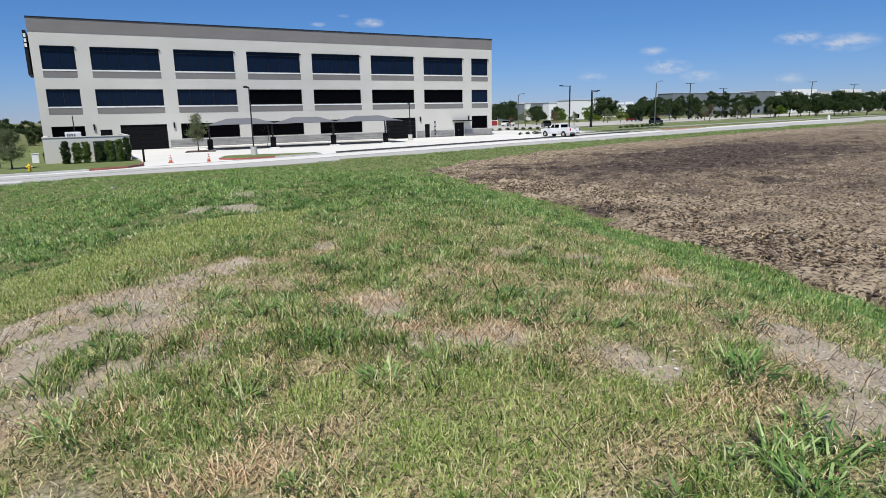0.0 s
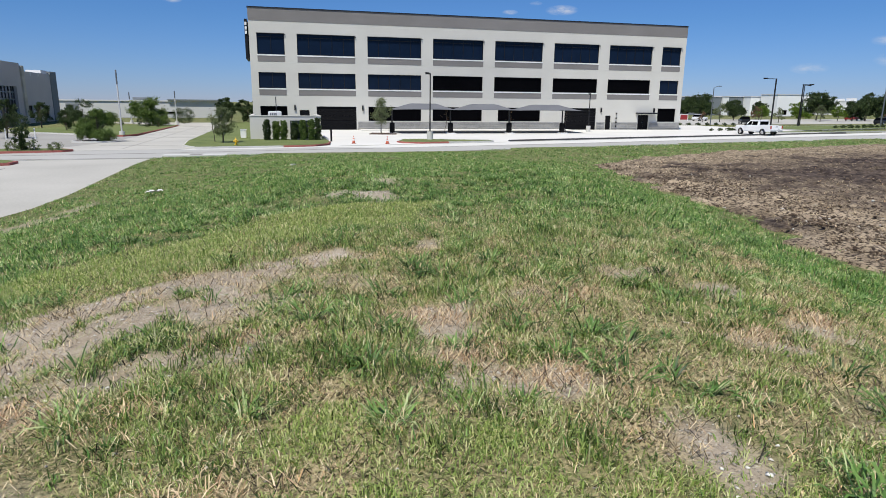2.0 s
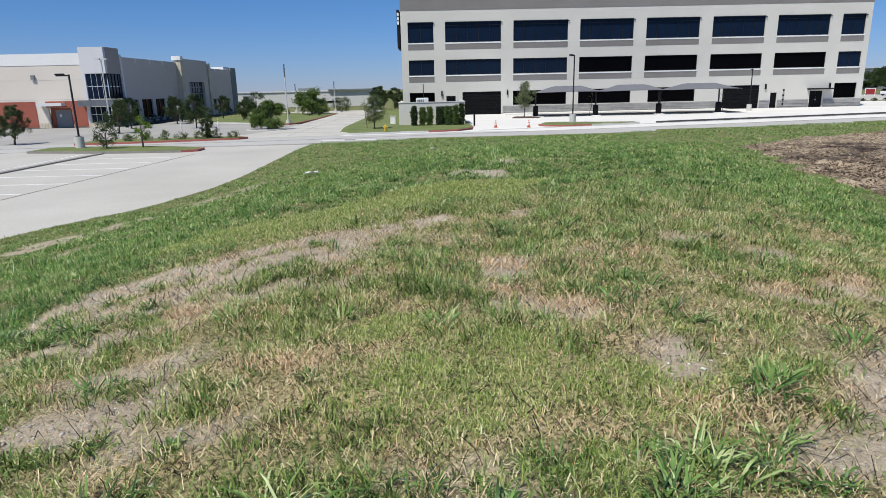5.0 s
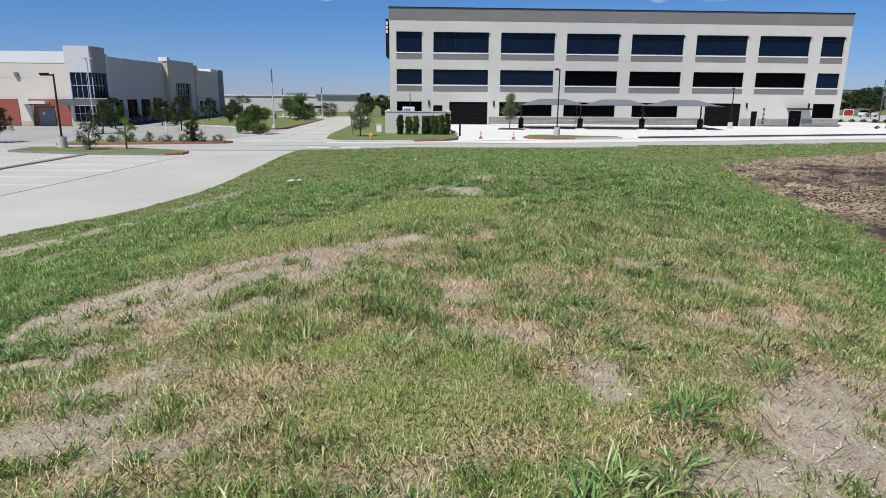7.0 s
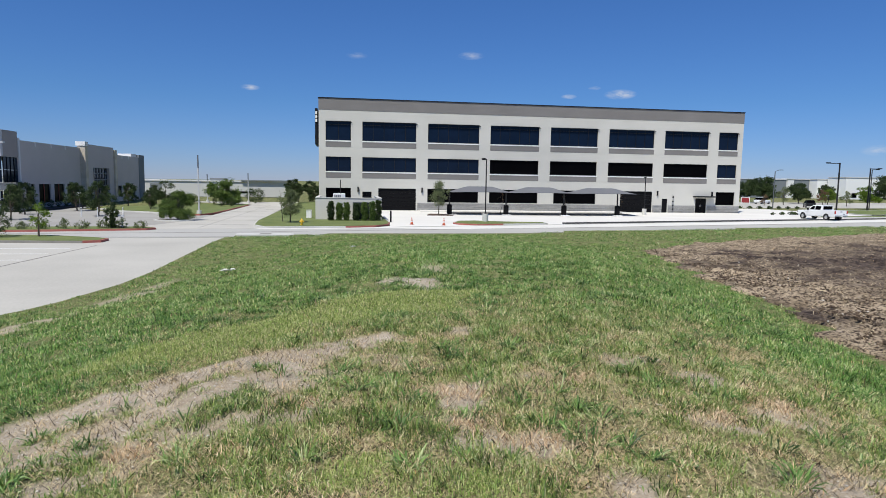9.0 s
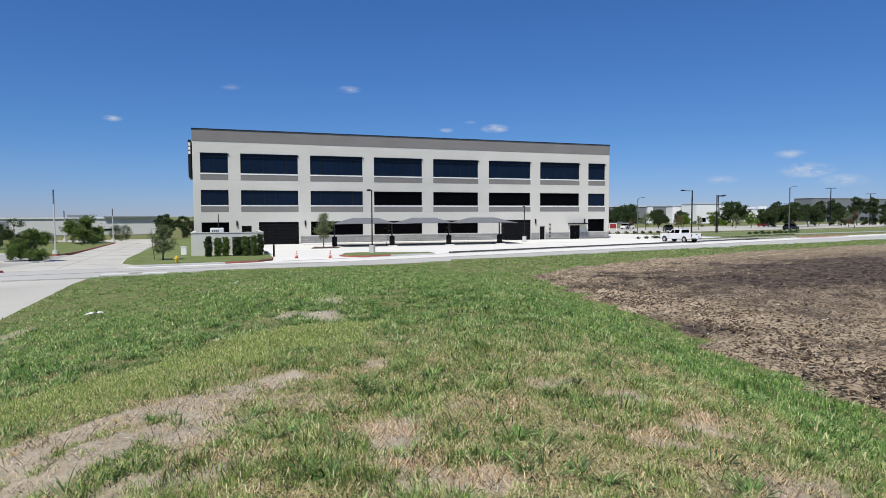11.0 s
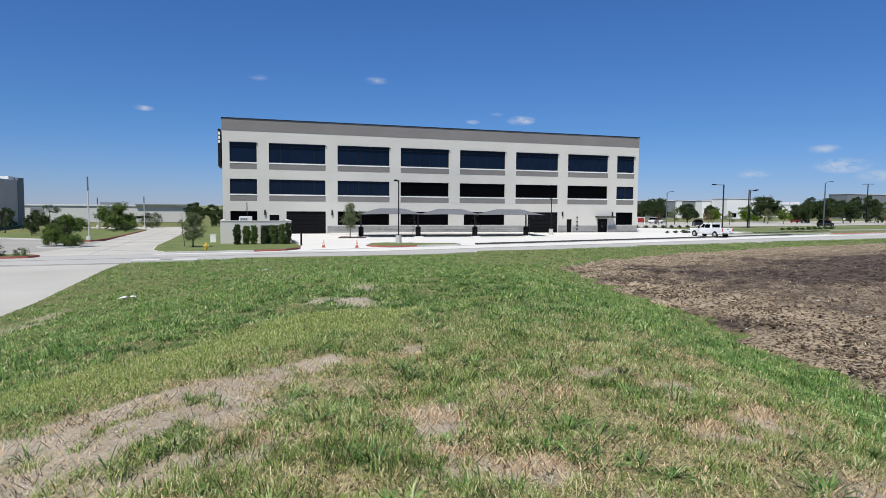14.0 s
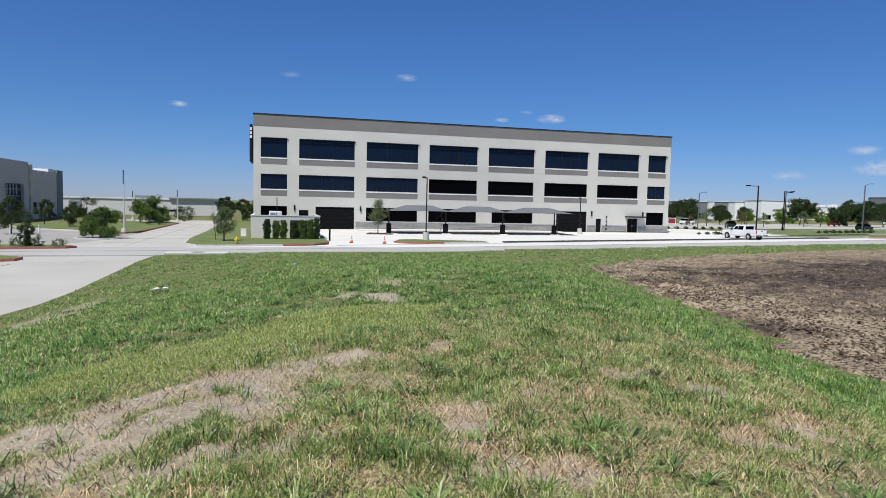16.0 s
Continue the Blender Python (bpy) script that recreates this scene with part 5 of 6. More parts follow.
plants(oak, [(x, y, 0, h / 6.4, turn) for x, y, h, turn in (
    (113.6, 150, 6.6, 0), (120.8, 146, 5.2, 50), (151.5, 150, 7.6, 130), (155.7, 142, 5.2, 170), (164.6, 140, 7.2, 60), (220.7, 136, 7.1, 100), (228, 140, 7.4, 20), (233.4, 138, 8.9, 150),
    (237.2, 130, 6.7, 210), (237.5, 124, 8.6, 260), (243.3, 122, 7.9, 300), (251.2, 120, 8.0, 10), (261.4, 118, 8.7, 45), (271.4, 118, 8.7, 75), (283, 120, 8.4, 15), (298, 122, 8.8, 95), (318, 126, 8.6, 35),
    (247, 136, 8.2, 195), (262, 134, 8.4, 140), (101, 150, 5.8, 22))])
round_oak = make_tree(66, 5.6, 2.7, 1.0, "lobed", "dark_leaf", 0.15, 130, 80, "compact dark tree with an uneven crown at the far lot", "tree", "far compact trees", thick=0.11)
plants(round_oak, [(x, y, 0, h / 5.6, turn) for x, y, h, turn in (
    (114.3, 158, 6.1, 0), (164.3, 146, 6.7, 80), (173.3, 142, 6.8, 160), (213.1, 140, 7.7, 240), (233.7, 134, 6.8, 30), (181, 146, 6.0, 110), (190, 144, 5.4, 200), (203, 138, 5.6, 300), (227, 131, 5.6, 60), (134, 152, 5.0, 150))])
elm = make_tree(65, 5.2, 2.3, 1.4, "lobed", "grey_leaf", 0.10, 90, 40, "airy grey-green tree at the far lot", "tree", "far airy trees", thick=0.1)
plants(elm, [(x, y, 0, h / 5.2, turn) for x, y, h, turn in ((105.7, 132, 4.3, 0), (118.9, 128, 3.5, 50), (180, 134, 4.4, 90), (141, 138, 4.2, 130), (196, 132, 4.6, 170), (209, 130, 4.4, 210))])
cedar = make_tree(61, 8.4, 2.6, 0.7, "lobed", "dark_leaf", 0.16, 120, 80, "tall dark evergreen with a ragged top at the far lot", "tree", "far evergreens", thick=0.12)
plants(cedar, [(x, y, 0, h / 8.4, turn) for x, y, h, turn in ((194.9, 156, 8.7, 0), (200.5, 156, 9.2, 50), (196.1, 150, 8.0, 100), (207.5, 152, 10.1, 160), (215.4, 152, 9.9, 220), (219.5, 150, 8.8, 260), (186, 158, 8.2, 310), (169, 150, 8.2, 20), (228, 154, 8.8, 75))])
lime = make_tree(62, 4.6, 2.2, 1.1, "lobed", "lime_leaf", 0.11, 110, 70, "bright lime-green tree on the far verge", "tree", "lime trees", thick=0.09)
plants(lime, [(109.3, 112, 0.1, 0.98, 0), (124.6, 140.5, 0, 0.85, 90), (148.6, 140, 0, 0.9, 40), (217, 132, 0, 0.9, 60)])
rust = make_tree(63, 4.2, 1.4, 1.2, "lobed", "rust_leaf", 0.09, 60, 50, "rusty brown half-dry tree on the far verge", "tree", "dry trees", thick=0.07)
plants(rust, [(163.8, 120, 0, 1.15, 0), (121.6, 138.5, 0, 0.9, 90), (98, 128, 0, 0.6, 40), (158, 134, 0, 0.55, 200)])
low = make_tree(64, 0.45, 0.45, 0.05, "round", "dark_leaf", 0.07, 18, 30, "low clipped dark shrub along the verge", "shrub", "low verge shrubs", "low_shrub", 0.02)
plants(low, [(67.5 + 1.5 * k + 0.3 * (k % 3), 84.5 + 0.35 * k, 0, 0.75 + 0.1 * (k % 3), 40 * k) for k in range(8)] + [(99 + 2.1 * k, 92.4 + 0.5 * k, 0.1, 0.9 + 0.15 * (k % 3), 33 * k) for k in range(9)]
       + [(76 + 2.2 * k, 108 + 0.2 * k, 0, 1.0, 31 * k) for k in range(8)])
# far woods along the horizon
rng = np.random.default_rng(90)
cx = rng.uniform(75, 900, 1500)
cc = np.stack([cx, 330 + 0.10 * np.abs(cx) + rng.uniform(0, 40, 1500), rng.uniform(0, 1, 1500) ** 1.2 * (2.2 + 2.0 * value_noise(cx * 0.05, cx * 0, 91) + 3.2 * smooth01((cx - 80) / 80))], -1)
pts, quads = leaf_mass(rng, cc, rng.uniform(2, 4, 1500), 14, 1.1, 0.8)
tagged(new("far_woods", mesh_arrays("far_woods", pts, quads, "dark_leaf")), "distant dark tree line along the horizon", "woods", kind="stuff")


# ---- lamps and poles ----
def lamp_post(h, arm, head, foot, material, label, r=0.07, style="box"):
    ob = thing("lamp_post", label, "lamp post", "lamp posts")
    base = 0.0
    if foot:
        bm = bmesh.new()
        tube(bm, (0, 0, -0.1), (0, 0, foot), 0.31, 0.31, 20)
        part("footing", bm, "curb", ob, "round concrete footing")
        base = foot
    bm = bmesh.new()
    box(bm, -0.16, 0.16, -0.16, 0.16, base, base + 0.03)
    tube(bm, (0, 0, base), (0, 0, h), r, r * 0.85, 12)
    part("pole", bm, material, ob)
    if style == "box":
        part("arm", bm_of((min(0, arm), max(0, arm), -0.05, 0.05, h - 0.12, h - 0.02)), material, ob)
        a = (arm - head, arm) if arm > 0 else (arm, arm + head)
        part("lamp_head", bm_of((a[0], a[1], -0.17, 0.17, h - 0.02, h + 0.07)), material, ob, bevel=0.02)
    elif style == "tee":
        part("lamp_head", bm_of((-arm, -0.08, -0.2, 0.2, h - 0.05, h + 0.1)), material, ob)
        part("lamp_head", bm_of((0.08, arm, -0.2, 0.2, h - 0.05, h + 0.1)), material, ob)
    else:
        bm = bmesh.new()
        last = None
        for k in range(9):
            t = k / 8
            q = (arm * t, 0, h + abs(arm) * 0.30 * math.sin(t * math.pi * 0.5))
            if last:
                tube(bm, last, q, 0.05, 0.045, 8)
            last = q
        part("arm", bm, material, ob)
        part("lamp_head", bm_of((min(last[0], last[0] + head * (1 if arm > 0 else -1)), max(last[0], last[0] + head * (1 if arm > 0 else -1)), -0.14, 0.14, last[2] - 0.06, last[2] + 0.06)), material, ob, bevel=0.02)
    return ob


lamp_post(6.5, -0.5, 0.38, 0.85, "pole", "black lamp post on a round concrete footing, grass island").matrix_basis = pose(18.0, 62.6, 0.1)
lamp_post(5.2, -0.9, 0.55, 0.95, "pole", "black lamp post on a wide concrete footing, parking lot").matrix_basis = pose(-21.2, 44.6, 0)
lamp_post(5.2, 0.3, 0.25, 0.85, "pole", "black lamp post with a pale footing on the forecourt").matrix_basis = pose(45.3, 81.7, 0, 0, 0, 90)
lamp_post(7.5, 0.65, 0, 0.4, "pale_pole", "tall pale twin-headed lamp post", 0.08, "tee").matrix_basis = pose(-31.7, 70.3, 0)
lamp_post(8.1, -2.4, 0.7, 0, "pole", "tall black lamp post with a long flat arm", 0.13).matrix_basis = pose(80.4, 87.0, 0)
lamp_post(8.0, 2.4, 0.7, 0, "pole", "tall black lamp post with a long flat arm", 0.13).matrix_basis = pose(101.9, 104.0, 0)
lamp_post(9.6, 1.4, 0.7, 0, "steel_pole", "grey street lamp with a curved arm", 0.13, "curve").matrix_basis = pose(119.9, 102.0, 0)
lamp_post(7.2, 1.1, 0.6, 0, "steel_pole", "grey street lamp with a curved arm", 0.10, "curve").matrix_basis = pose(86.5, 110, 0)
lamp_post(8.0, 1.6, 0.7, 0, "pole", "black lamp post behind the lot", 0.1).matrix_basis = pose(107, 109, 0)
for x, y, h in ((192.5, 150, 12.3), (250, 140, 12.7), (222, 158, 11), (300, 150, 12.5)):
    lamp_post(h, 1.5, 0, 0, "pole", "tall black twin-headed lot lamp", 0.16, "tee").matrix_basis = pose(x, y, 0, 0, 0, -50)
for x, y, h in ((-12.8, 73.6, 6.6), (-19.8, 112.3, 4.75), (-12.4, 108.2, 5.0)):
    ob = thing("flag_pole", "slim pale pole with a dark top section", "pole", "slim pale poles")
    bm = bmesh.new()
    tube(bm, (0, 0, 0), (0, 0, h * 0.78), 0.085, 0.075, 10)
    part("pole", bm, "pale_pole", ob)
    bm = bmesh.new()
    tube(bm, (0, 0, h * 0.78), (0, 0, h), 0.08, 0.075, 10)
    part("top_section", bm, "steel_pole", ob)
    bm = bmesh.new()
    tube(bm, (0, 0, -0.1), (0, 0, 0.35), 0.3, 0.26, 14)
    part("footing", bm, "curb", ob)
    ob.matrix_basis = pose(x, y, 0.15)

# ---- shade sails ----
for k, (x0, x1, px) in enumerate(((16.9, 24.9, 16.7), (24.9, 32.9, 24.1), (32.9, 42.0, 31.9))):
    ob = thing("shade_sail", "grey fabric shade canopy on black posts", "shade canopy", "shade canopies")
    nu, nv = 17, 9
    v, f = [], []
    for side in (0, 1):
        for i in range(nu):
            for j in range(nv):
                u, w = i / (nu - 1), j / (nv - 1)
                rise = min(1.0, 1.75 * (1 - abs(2 * u - 1))) ** 0.9 * (1 - 0.92 * abs(2 * w - 1) ** 1.4)
                v.append((x0 + (x1 - x0) * u, 76.2 + 5.6 * w, 2.92 + 0.74 * rise - 0.03 * side))
    for i in range(nu - 1):
        for j in range(nv - 1):
            a = i * nv + j
            f += [(a, a + nv, a + nv + 1, a + 1), tuple(q + nu * nv for q in (a, a + 1, a + nv + 1, a + nv))]
    me = bpy.data.meshes.new("fabric")
    me.from_pydata(v, [], f)
    for q in me.polygons:
        q.use_smooth = True
    me.materials.append(M["shade_cloth"])
    new("fabric", me).parent = ob
    for x in ([px, 39.3] if k == 2 else [px]):
        bm = bmesh.new()
        tube(bm, (x, 77.4, 0), (x, 77.5, 3.02), 0.10, 0.09, 12)
        tube(bm, (x, 77.5, 2.95), (x, 79, 3.0), 0.06, 0.05, 8)
        po = part("post", bm, "pole", ob)
        part("post_guard", bm_of((x - 0.28, x + 0.28, 77.12, 77.68, 0.12, 1.35)), "door", po, "square black post guard", bevel=0.05)
        part("footing", bm_of((x - 0.45, x + 0.55, 76.7, 78.0, 0, 0.12)), "white_trim", po, "white concrete footing", bevel=0.02)
# planting strip and wheel stops before the stone base
bm = bmesh.new()
prism(bm, [(14.0, 85.2), (44.8, 85.2), (44.8, 88.86), (14.0, 88.86)], 0.0, 0.14)
tagged(part("pavement_walk", bm, "new_concrete"), "raised pale walkway along the building", "walkway", kind="structure")
# shade of the sails, painted as a dark sheet on the paving
sheet("pavement_sail_shade", [(17.5, 79.6), (43.5, 79.6), (43.5, 85.1), (17.5, 85.1)], 0.014, "kerb_and_shade_grey", "dark sheet painting the shade under the sails", "parking bay", 0.012)
bm = bmesh.new()
prism(bm, [(13.6, 75.6), (16.8, 75.4), (17.3, 77.2), (14.4, 78.6)], 0.0, 0.1)
tagged(part("planting_bed", bm, "mulch"), "small mulched bed round a young tree", "planting bed", kind="structure")

# ---- enclosure ----
ob = thing("enclosure_wall", "light grey stucco service enclosure with a pale cap", "wall")
part("wall", bm_of((0.6, 7.3, 64.0, 64.3, 0.1, 2.32)), "stucco", ob)
part("wall", bm_of((0.6, 0.9, 64.3, 72.0, 0.1, 2.32)), "stucco", ob)
part("wall", bm_of((7.0, 7.3, 64.3, 72.0, 0.1, 2.32)), "stucco", ob)
part("cap", bm_of((0.55, 7.35, 63.95, 64.35, 2.32, 2.41)), "stucco", ob, bevel=0.015)
part("cap", bm_of((0.55, 0.95, 64.35, 72.0, 2.32, 2.41)), "stucco", ob, bevel=0.015)
part("cap", bm_of((6.95, 7.35, 64.35, 72.0, 2.32, 2.41)), "stucco", ob, bevel=0.015)
ob = thing("utility_cabinet", "dark green utility cabinet behind the evergreens", "cabinet")
part("body", bm_of((4.35, 6.0, 63.0, 63.9, 0.25, 1.95)), "cabinet", ob, bevel=0.03)
part("plinth", bm_of((4.25, 6.1, 62.95, 63.95, 0.1, 0.25)), "curb", ob)
part("notice", bm_of((4.42, 4.62, 62.985, 62.998, 1.7, 1.88)), "litter", ob, "small white notice")
ob = thing("generator", "pale service unit with an exhaust pipe in the enclosure", "machine")
part("housing", bm_of((2.3, 3.6, 67, 69, 0.0, 2.75)), "white_trim", ob, bevel=0.05)
for k in range(4):
    part("slat", bm_of((2.45 + 0.18 * k, 2.58 + 0.18 * k, 66.97, 66.995, 2.35, 2.6)), "door_grey", ob)
bm = bmesh.new()
tube(bm, (3.1, 67.6, 2.7), (3.1, 67.6, 4.2), 0.045, 0.045, 8)
part("exhaust_pipe", bm, "pole", ob)
ob = thing("utility_pedestal", "small white utility box on the lawn", "utility box")
part("body", bm_of((-0.45, 0.1, 66.3, 66.8, 0.12, 0.95)), "white_trim", ob, bevel=0.04)
part("lid", bm_of((-0.48, 0.13, 66.27, 66.83, 0.95, 1.0)), "pale_wall", ob)
ob = thing("bollard", "black steel bollard at the drive corner", "bollard")
bm = bmesh.new()
tube(bm, (8.15, 62.4, 0), (8.15, 62.4, 1.15), 0.09, 0.09, 14)
part("post", bm, "door", ob)
bm = bmesh.new()
tube(bm, (8.15, 62.4, 1.15), (8.15, 62.4, 1.2), 0.09, 0.04, 14)
part("dome", bm, "door", ob)


# ---- small things ----
def traffic_cone(x, y, turn):
    ob = thing("traffic_cone", "orange traffic cone with white reflective collars", "traffic cone", "traffic cones")
    part("base", bm_of((-0.2, 0.2, -0.2, 0.2, 0, 0.05)), "cone_orange", ob, bevel=0.015)
    rows = [(0.05, 0.16), (0.30, 0.12), (0.42, 0.098), (0.55, 0.076), (0.64, 0.062), (0.78, 0.035)]
    for k, ((z0, r0), (z1, r1)) in enumerate(zip(rows, rows[1:])):
        bm = bmesh.new()
        tube(bm, (0, 0, z0), (0, 0, z1), r0, r1, 16)
        part("collar" if k in (1, 3) else "body", bm, "cone_white" if k in (1, 3) else "cone_orange", ob, "white reflective collar" if k in (1, 3) else "", True)
    ob.matrix_basis = pose(x, y, 0.008, 0, 0, turn) @ Matrix.Scale(0.9, 4)


traffic_cone(9.95, 59.2, 12)
traffic_cone(12.95, 58.3, -20)
ob = thing("fire_hydrant", "yellow fire hydrant on the lawn edge", "fire hydrant")
for name, a, b, r0, r1 in (("barrel", (0, 0, 0), (0, 0, 0.5), 0.11, 0.11), ("flange", (0, 0, 0.06), (0, 0, 0.11), 0.17, 0.17), ("bonnet", (0, 0, 0.5), (0, 0, 0.66), 0.14, 0.05), ("nut", (0, 0, 0.66), (0, 0, 0.74), 0.03, 0.03), ("outlet", (-0.24, 0, 0.4), (0.24, 0, 0.4), 0.065, 0.065), ("nozzle", (0, -0.25, 0.36), (0, 0, 0.36), 0.085, 0.085)):
    bm = bmesh.new()
    tube(bm, a, b, r0, r1, 14)
    part(name, bm, "yellow", ob)
ob.matrix_basis = pose(-0.2, 55.2, 0.16) @ Matrix.Scale(0.85, 4)
ob = thing("storm_inlet", "pale concrete storm inlet at the kerb", "drain")
part("slab", bm_of((-4.3, -0.2, 45.5, 46.6, 0.0, 0.17)), "curb", ob, bevel=0.03)
part("opening", bm_of((-3.6, -1.0, 46.61, 46.63, 0.02, 0.13)), "door", ob, "dark slot")
part("cover", bm_of((-2.6, -1.8, 45.7, 46.4, 0.172, 0.185)), "stain", ob, "iron cover")
rng = random.Random(5)
for x, y, s in ((-1.15, 25.0, 0.30), (3.9, 30, 0.14)):
    bm = bmesh.new()
    bmesh.ops.create_grid(bm, x_segments=6, y_segments=4, size=s)
    for q in bm.verts:
        q.co.z = rng.uniform(0, 0.10)
        q.co.y *= 0.45
    ob = part("paper_scrap", bm, "litter")
    tagged(ob, "crumpled white scrap lying in the grass", "litter", "scraps in the grass")
    ob.matrix_basis = pose(x, y, float(height(x, y)) + 0.06, 0, 0, 30)
ob = thing("roadside_marker", "short white marker post at the far lane", "marker post")
part("post", bm_of((-0.25, 0.25, -0.2, 0.2, 0, 1.3)), "white_trim", ob, bevel=0.03)
ob.matrix_basis = pose(178, 94, 0)
for x, y in ((-14, 52.2), (-20.8, 66), (-22.5, 66.5), (-18.5, 66.2)):
    ob = thing("marker_post", "short white marker post beside the drive", "marker post", "marker posts")
    bm = bmesh.new()
    tube(bm, (0, 0, 0), (0, 0, 1.0), 0.05, 0.05, 8)
    part("post", bm, "white_trim", ob)
    part("band", bm_of((-0.055, 0.055, -0.055, 0.055, 0.8, 0.9)), "door_grey", ob)
    ob.matrix_basis = pose(x, y, 0.1)
ob = thing("road_sign", "small white parking sign on a post", "sign")
part("plate", bm_of((-0.22, 0.22, -0.02, 0.0, 1.6, 2.2)), "white_trim", ob)
part("post", bm_of((-0.03, 0.03, 0.0, 0.05, 0, 2.1)), "steel_pole", ob)
ob.matrix_basis = pose(-28.8, 82.5, 0)


# ---- vehicles ----
def loft(bm, sections):
    """A closed skin through cross sections of equally many points."""
    rings = [[bm.verts.new(p) for p in s] for s in sections]
    k = len(rings[0])
    for a, b in zip(rings, rings[1:]):
        for i in range(k):
            j = (i + 1) % k
            bm.faces.new((a[i], a[j], b[j], b[i]))
    bm.faces.new(rings[0][::-1])
    bm.faces.new(rings[-1])


def section(x, half, z0, z1, tuck=0.06):
    return [(x, -half + tuck, z0), (x, half - tuck, z0), (x, half, z0 + 0.18), (x, half, z1 - 0.12), (x, half - tuck, z1), (x, -half + tuck, z1), (x, -half, z1 - 0.12), (x, -half, z0 + 0.18)]


def wheel(ob, x, y, r=0.39):
    s = 1 if y > 0 else -1
    w = new("wheel")
    w.parent = ob
    bm = bmesh.new()
    tube(bm, (x, y - s * 0.24, r), (x, y, r), r, r, 22)
    part("tyre", bm, "tyre", w)
    bm = bmesh.new()
    tube(bm, (x, y, r), (x, y + s * 0.012, r), r * 0.62, r * 0.56, 16)
    part("rim", bm, "chrome", w)


def pickup(at):
    ob = thing("pickup_truck", "white crew-cab pickup truck parked beside the street", "truck")
    bm = bmesh.new()
    loft(bm, [section(2.95, 0.86, 0.52, 0.95), section(2.85, 0.95, 0.45, 1.12), section(1.55, 0.98, 0.42, 1.2), section(1.4, 0.98, 0.42, 1.2), section(-0.95, 0.98, 0.42, 1.2)])
    part("body", bm, "car_white", ob, bevel=0.0)
    bm = bmesh.new()
    box(bm, -2.95, -0.97, -0.98, -0.90, 0.5, 1.27)
    box(bm, -2.95, -0.97, 0.90, 0.98, 0.5, 1.27)
    box(bm, -2.95, -0.97, -0.90, 0.90, 0.5, 0.75)
    part("bed", bm, "car_white", ob)
    tg = part("tailgate", bm_of((-3.0, -2.952, -0.92, 0.92, 0.62, 1.27)), "car_white", ob, bevel=0.015)
    part("handle", bm_of((-3.02, -3.002, -0.15, 0.15, 1.08, 1.16)), "door", tg)
    part("badge", bm_of((-3.012, -3.002, -0.55, -0.25, 0.8, 0.86)), "chrome", tg)
    for y in (-0.97, 0.79):
        part("tail_lamp", bm_of((-3.01, -2.96, y, y + 0.17, 0.85, 1.22)), "tail", ob, "red tail lamp")
        part("head_lamp", bm_of((2.9, 2.97, y, y + 0.2, 0.82, 1.02)), "chrome", ob)
    bm = bmesh.new()
    loft(bm, [[(x, -h, z) if s else (x, h, z) for s, h, z in ((1, 0.93, 1.2), (0, 0.93, 1.2), (0, t, z1), (1, t, z1))] for x, z1, t in ((1.35, 1.24, 0.9), (0.62, 1.83, 0.74), (-0.6, 1.88, 0.74), (-0.93, 1.80, 0.74), (-0.97, 1.24, 0.9))])
    part("cab", bm, "car_white", ob)
    for s in (-1, 1):
        for x0, x1, cut in ((0.95, 0.2, 0.38), (0.1, -0.75, 0.0)):
            bm = bmesh.new()
            vs = [bm.verts.new(q) for q in ((x0, s * 0.925, 1.27), (x1, s * 0.925, 1.27), (x1, s * 0.785, 1.74), (x0 - cut, s * 0.785, 1.74))]
            f = bm.faces.new(vs)
            r = bmesh.ops.extrude_face_region(bm, geom=[f])
            bmesh.ops.translate(bm, vec=(0, s * 0.012, 0), verts=[q for q in r["geom"] if isinstance(q, bmesh.types.BMVert)])
            part("side_window", bm, "black_glass", ob)
        part("mirror", bm_of((1.0, 1.14, s * 1.0 - 0.06, s * 1.0 + 0.12 * s + 0.06, 1.2, 1.42)), "door", ob)
        for x in (1.95, -1.75):
            wheel(ob, x, s * 1.0)
            bm = bmesh.new()
            tube(bm, (x, s * 0.90, 0.42), (x, s * 0.985, 0.42), 0.44, 0.44, 20)
            part("wheel_arch", bm, "door", ob)
    part("rear_window", bm_of((-0.985, -0.972, -0.68, 0.68, 1.32, 1.74)), "black_glass", ob)
    bm = bmesh.new()
    vs = [bm.verts.new(q) for q in ((1.33, -0.8, 1.29), (1.33, 0.8, 1.29), (0.68, 0.68, 1.80), (0.68, -0.68, 1.80))]
    f = bm.faces.new(vs)
    part("windscreen", bm, "black_glass", ob)
    part("bumper", bm_of((-3.12, -3.0, -0.95, 0.95, 0.5, 0.68)), "chrome", ob, bevel=0.03)
    part("bumper", bm_of((2.93, 3.05, -0.95, 0.95, 0.42, 0.68)), "door", ob, bevel=0.03)
    part("grille", bm_of((2.93, 2.98, -0.6, 0.6, 0.72, 1.04)), "door", ob)
    part("plate", bm_of((-3.125, -3.121, -0.15, 0.15, 0.54, 0.64)), "litter", ob, "plain pale number plate")
    ob.matrix_basis = at


pickup(pose(65.7, 72.7, 0.01, 0, 0, 94) @ Matrix.Scale(1.03, 4))


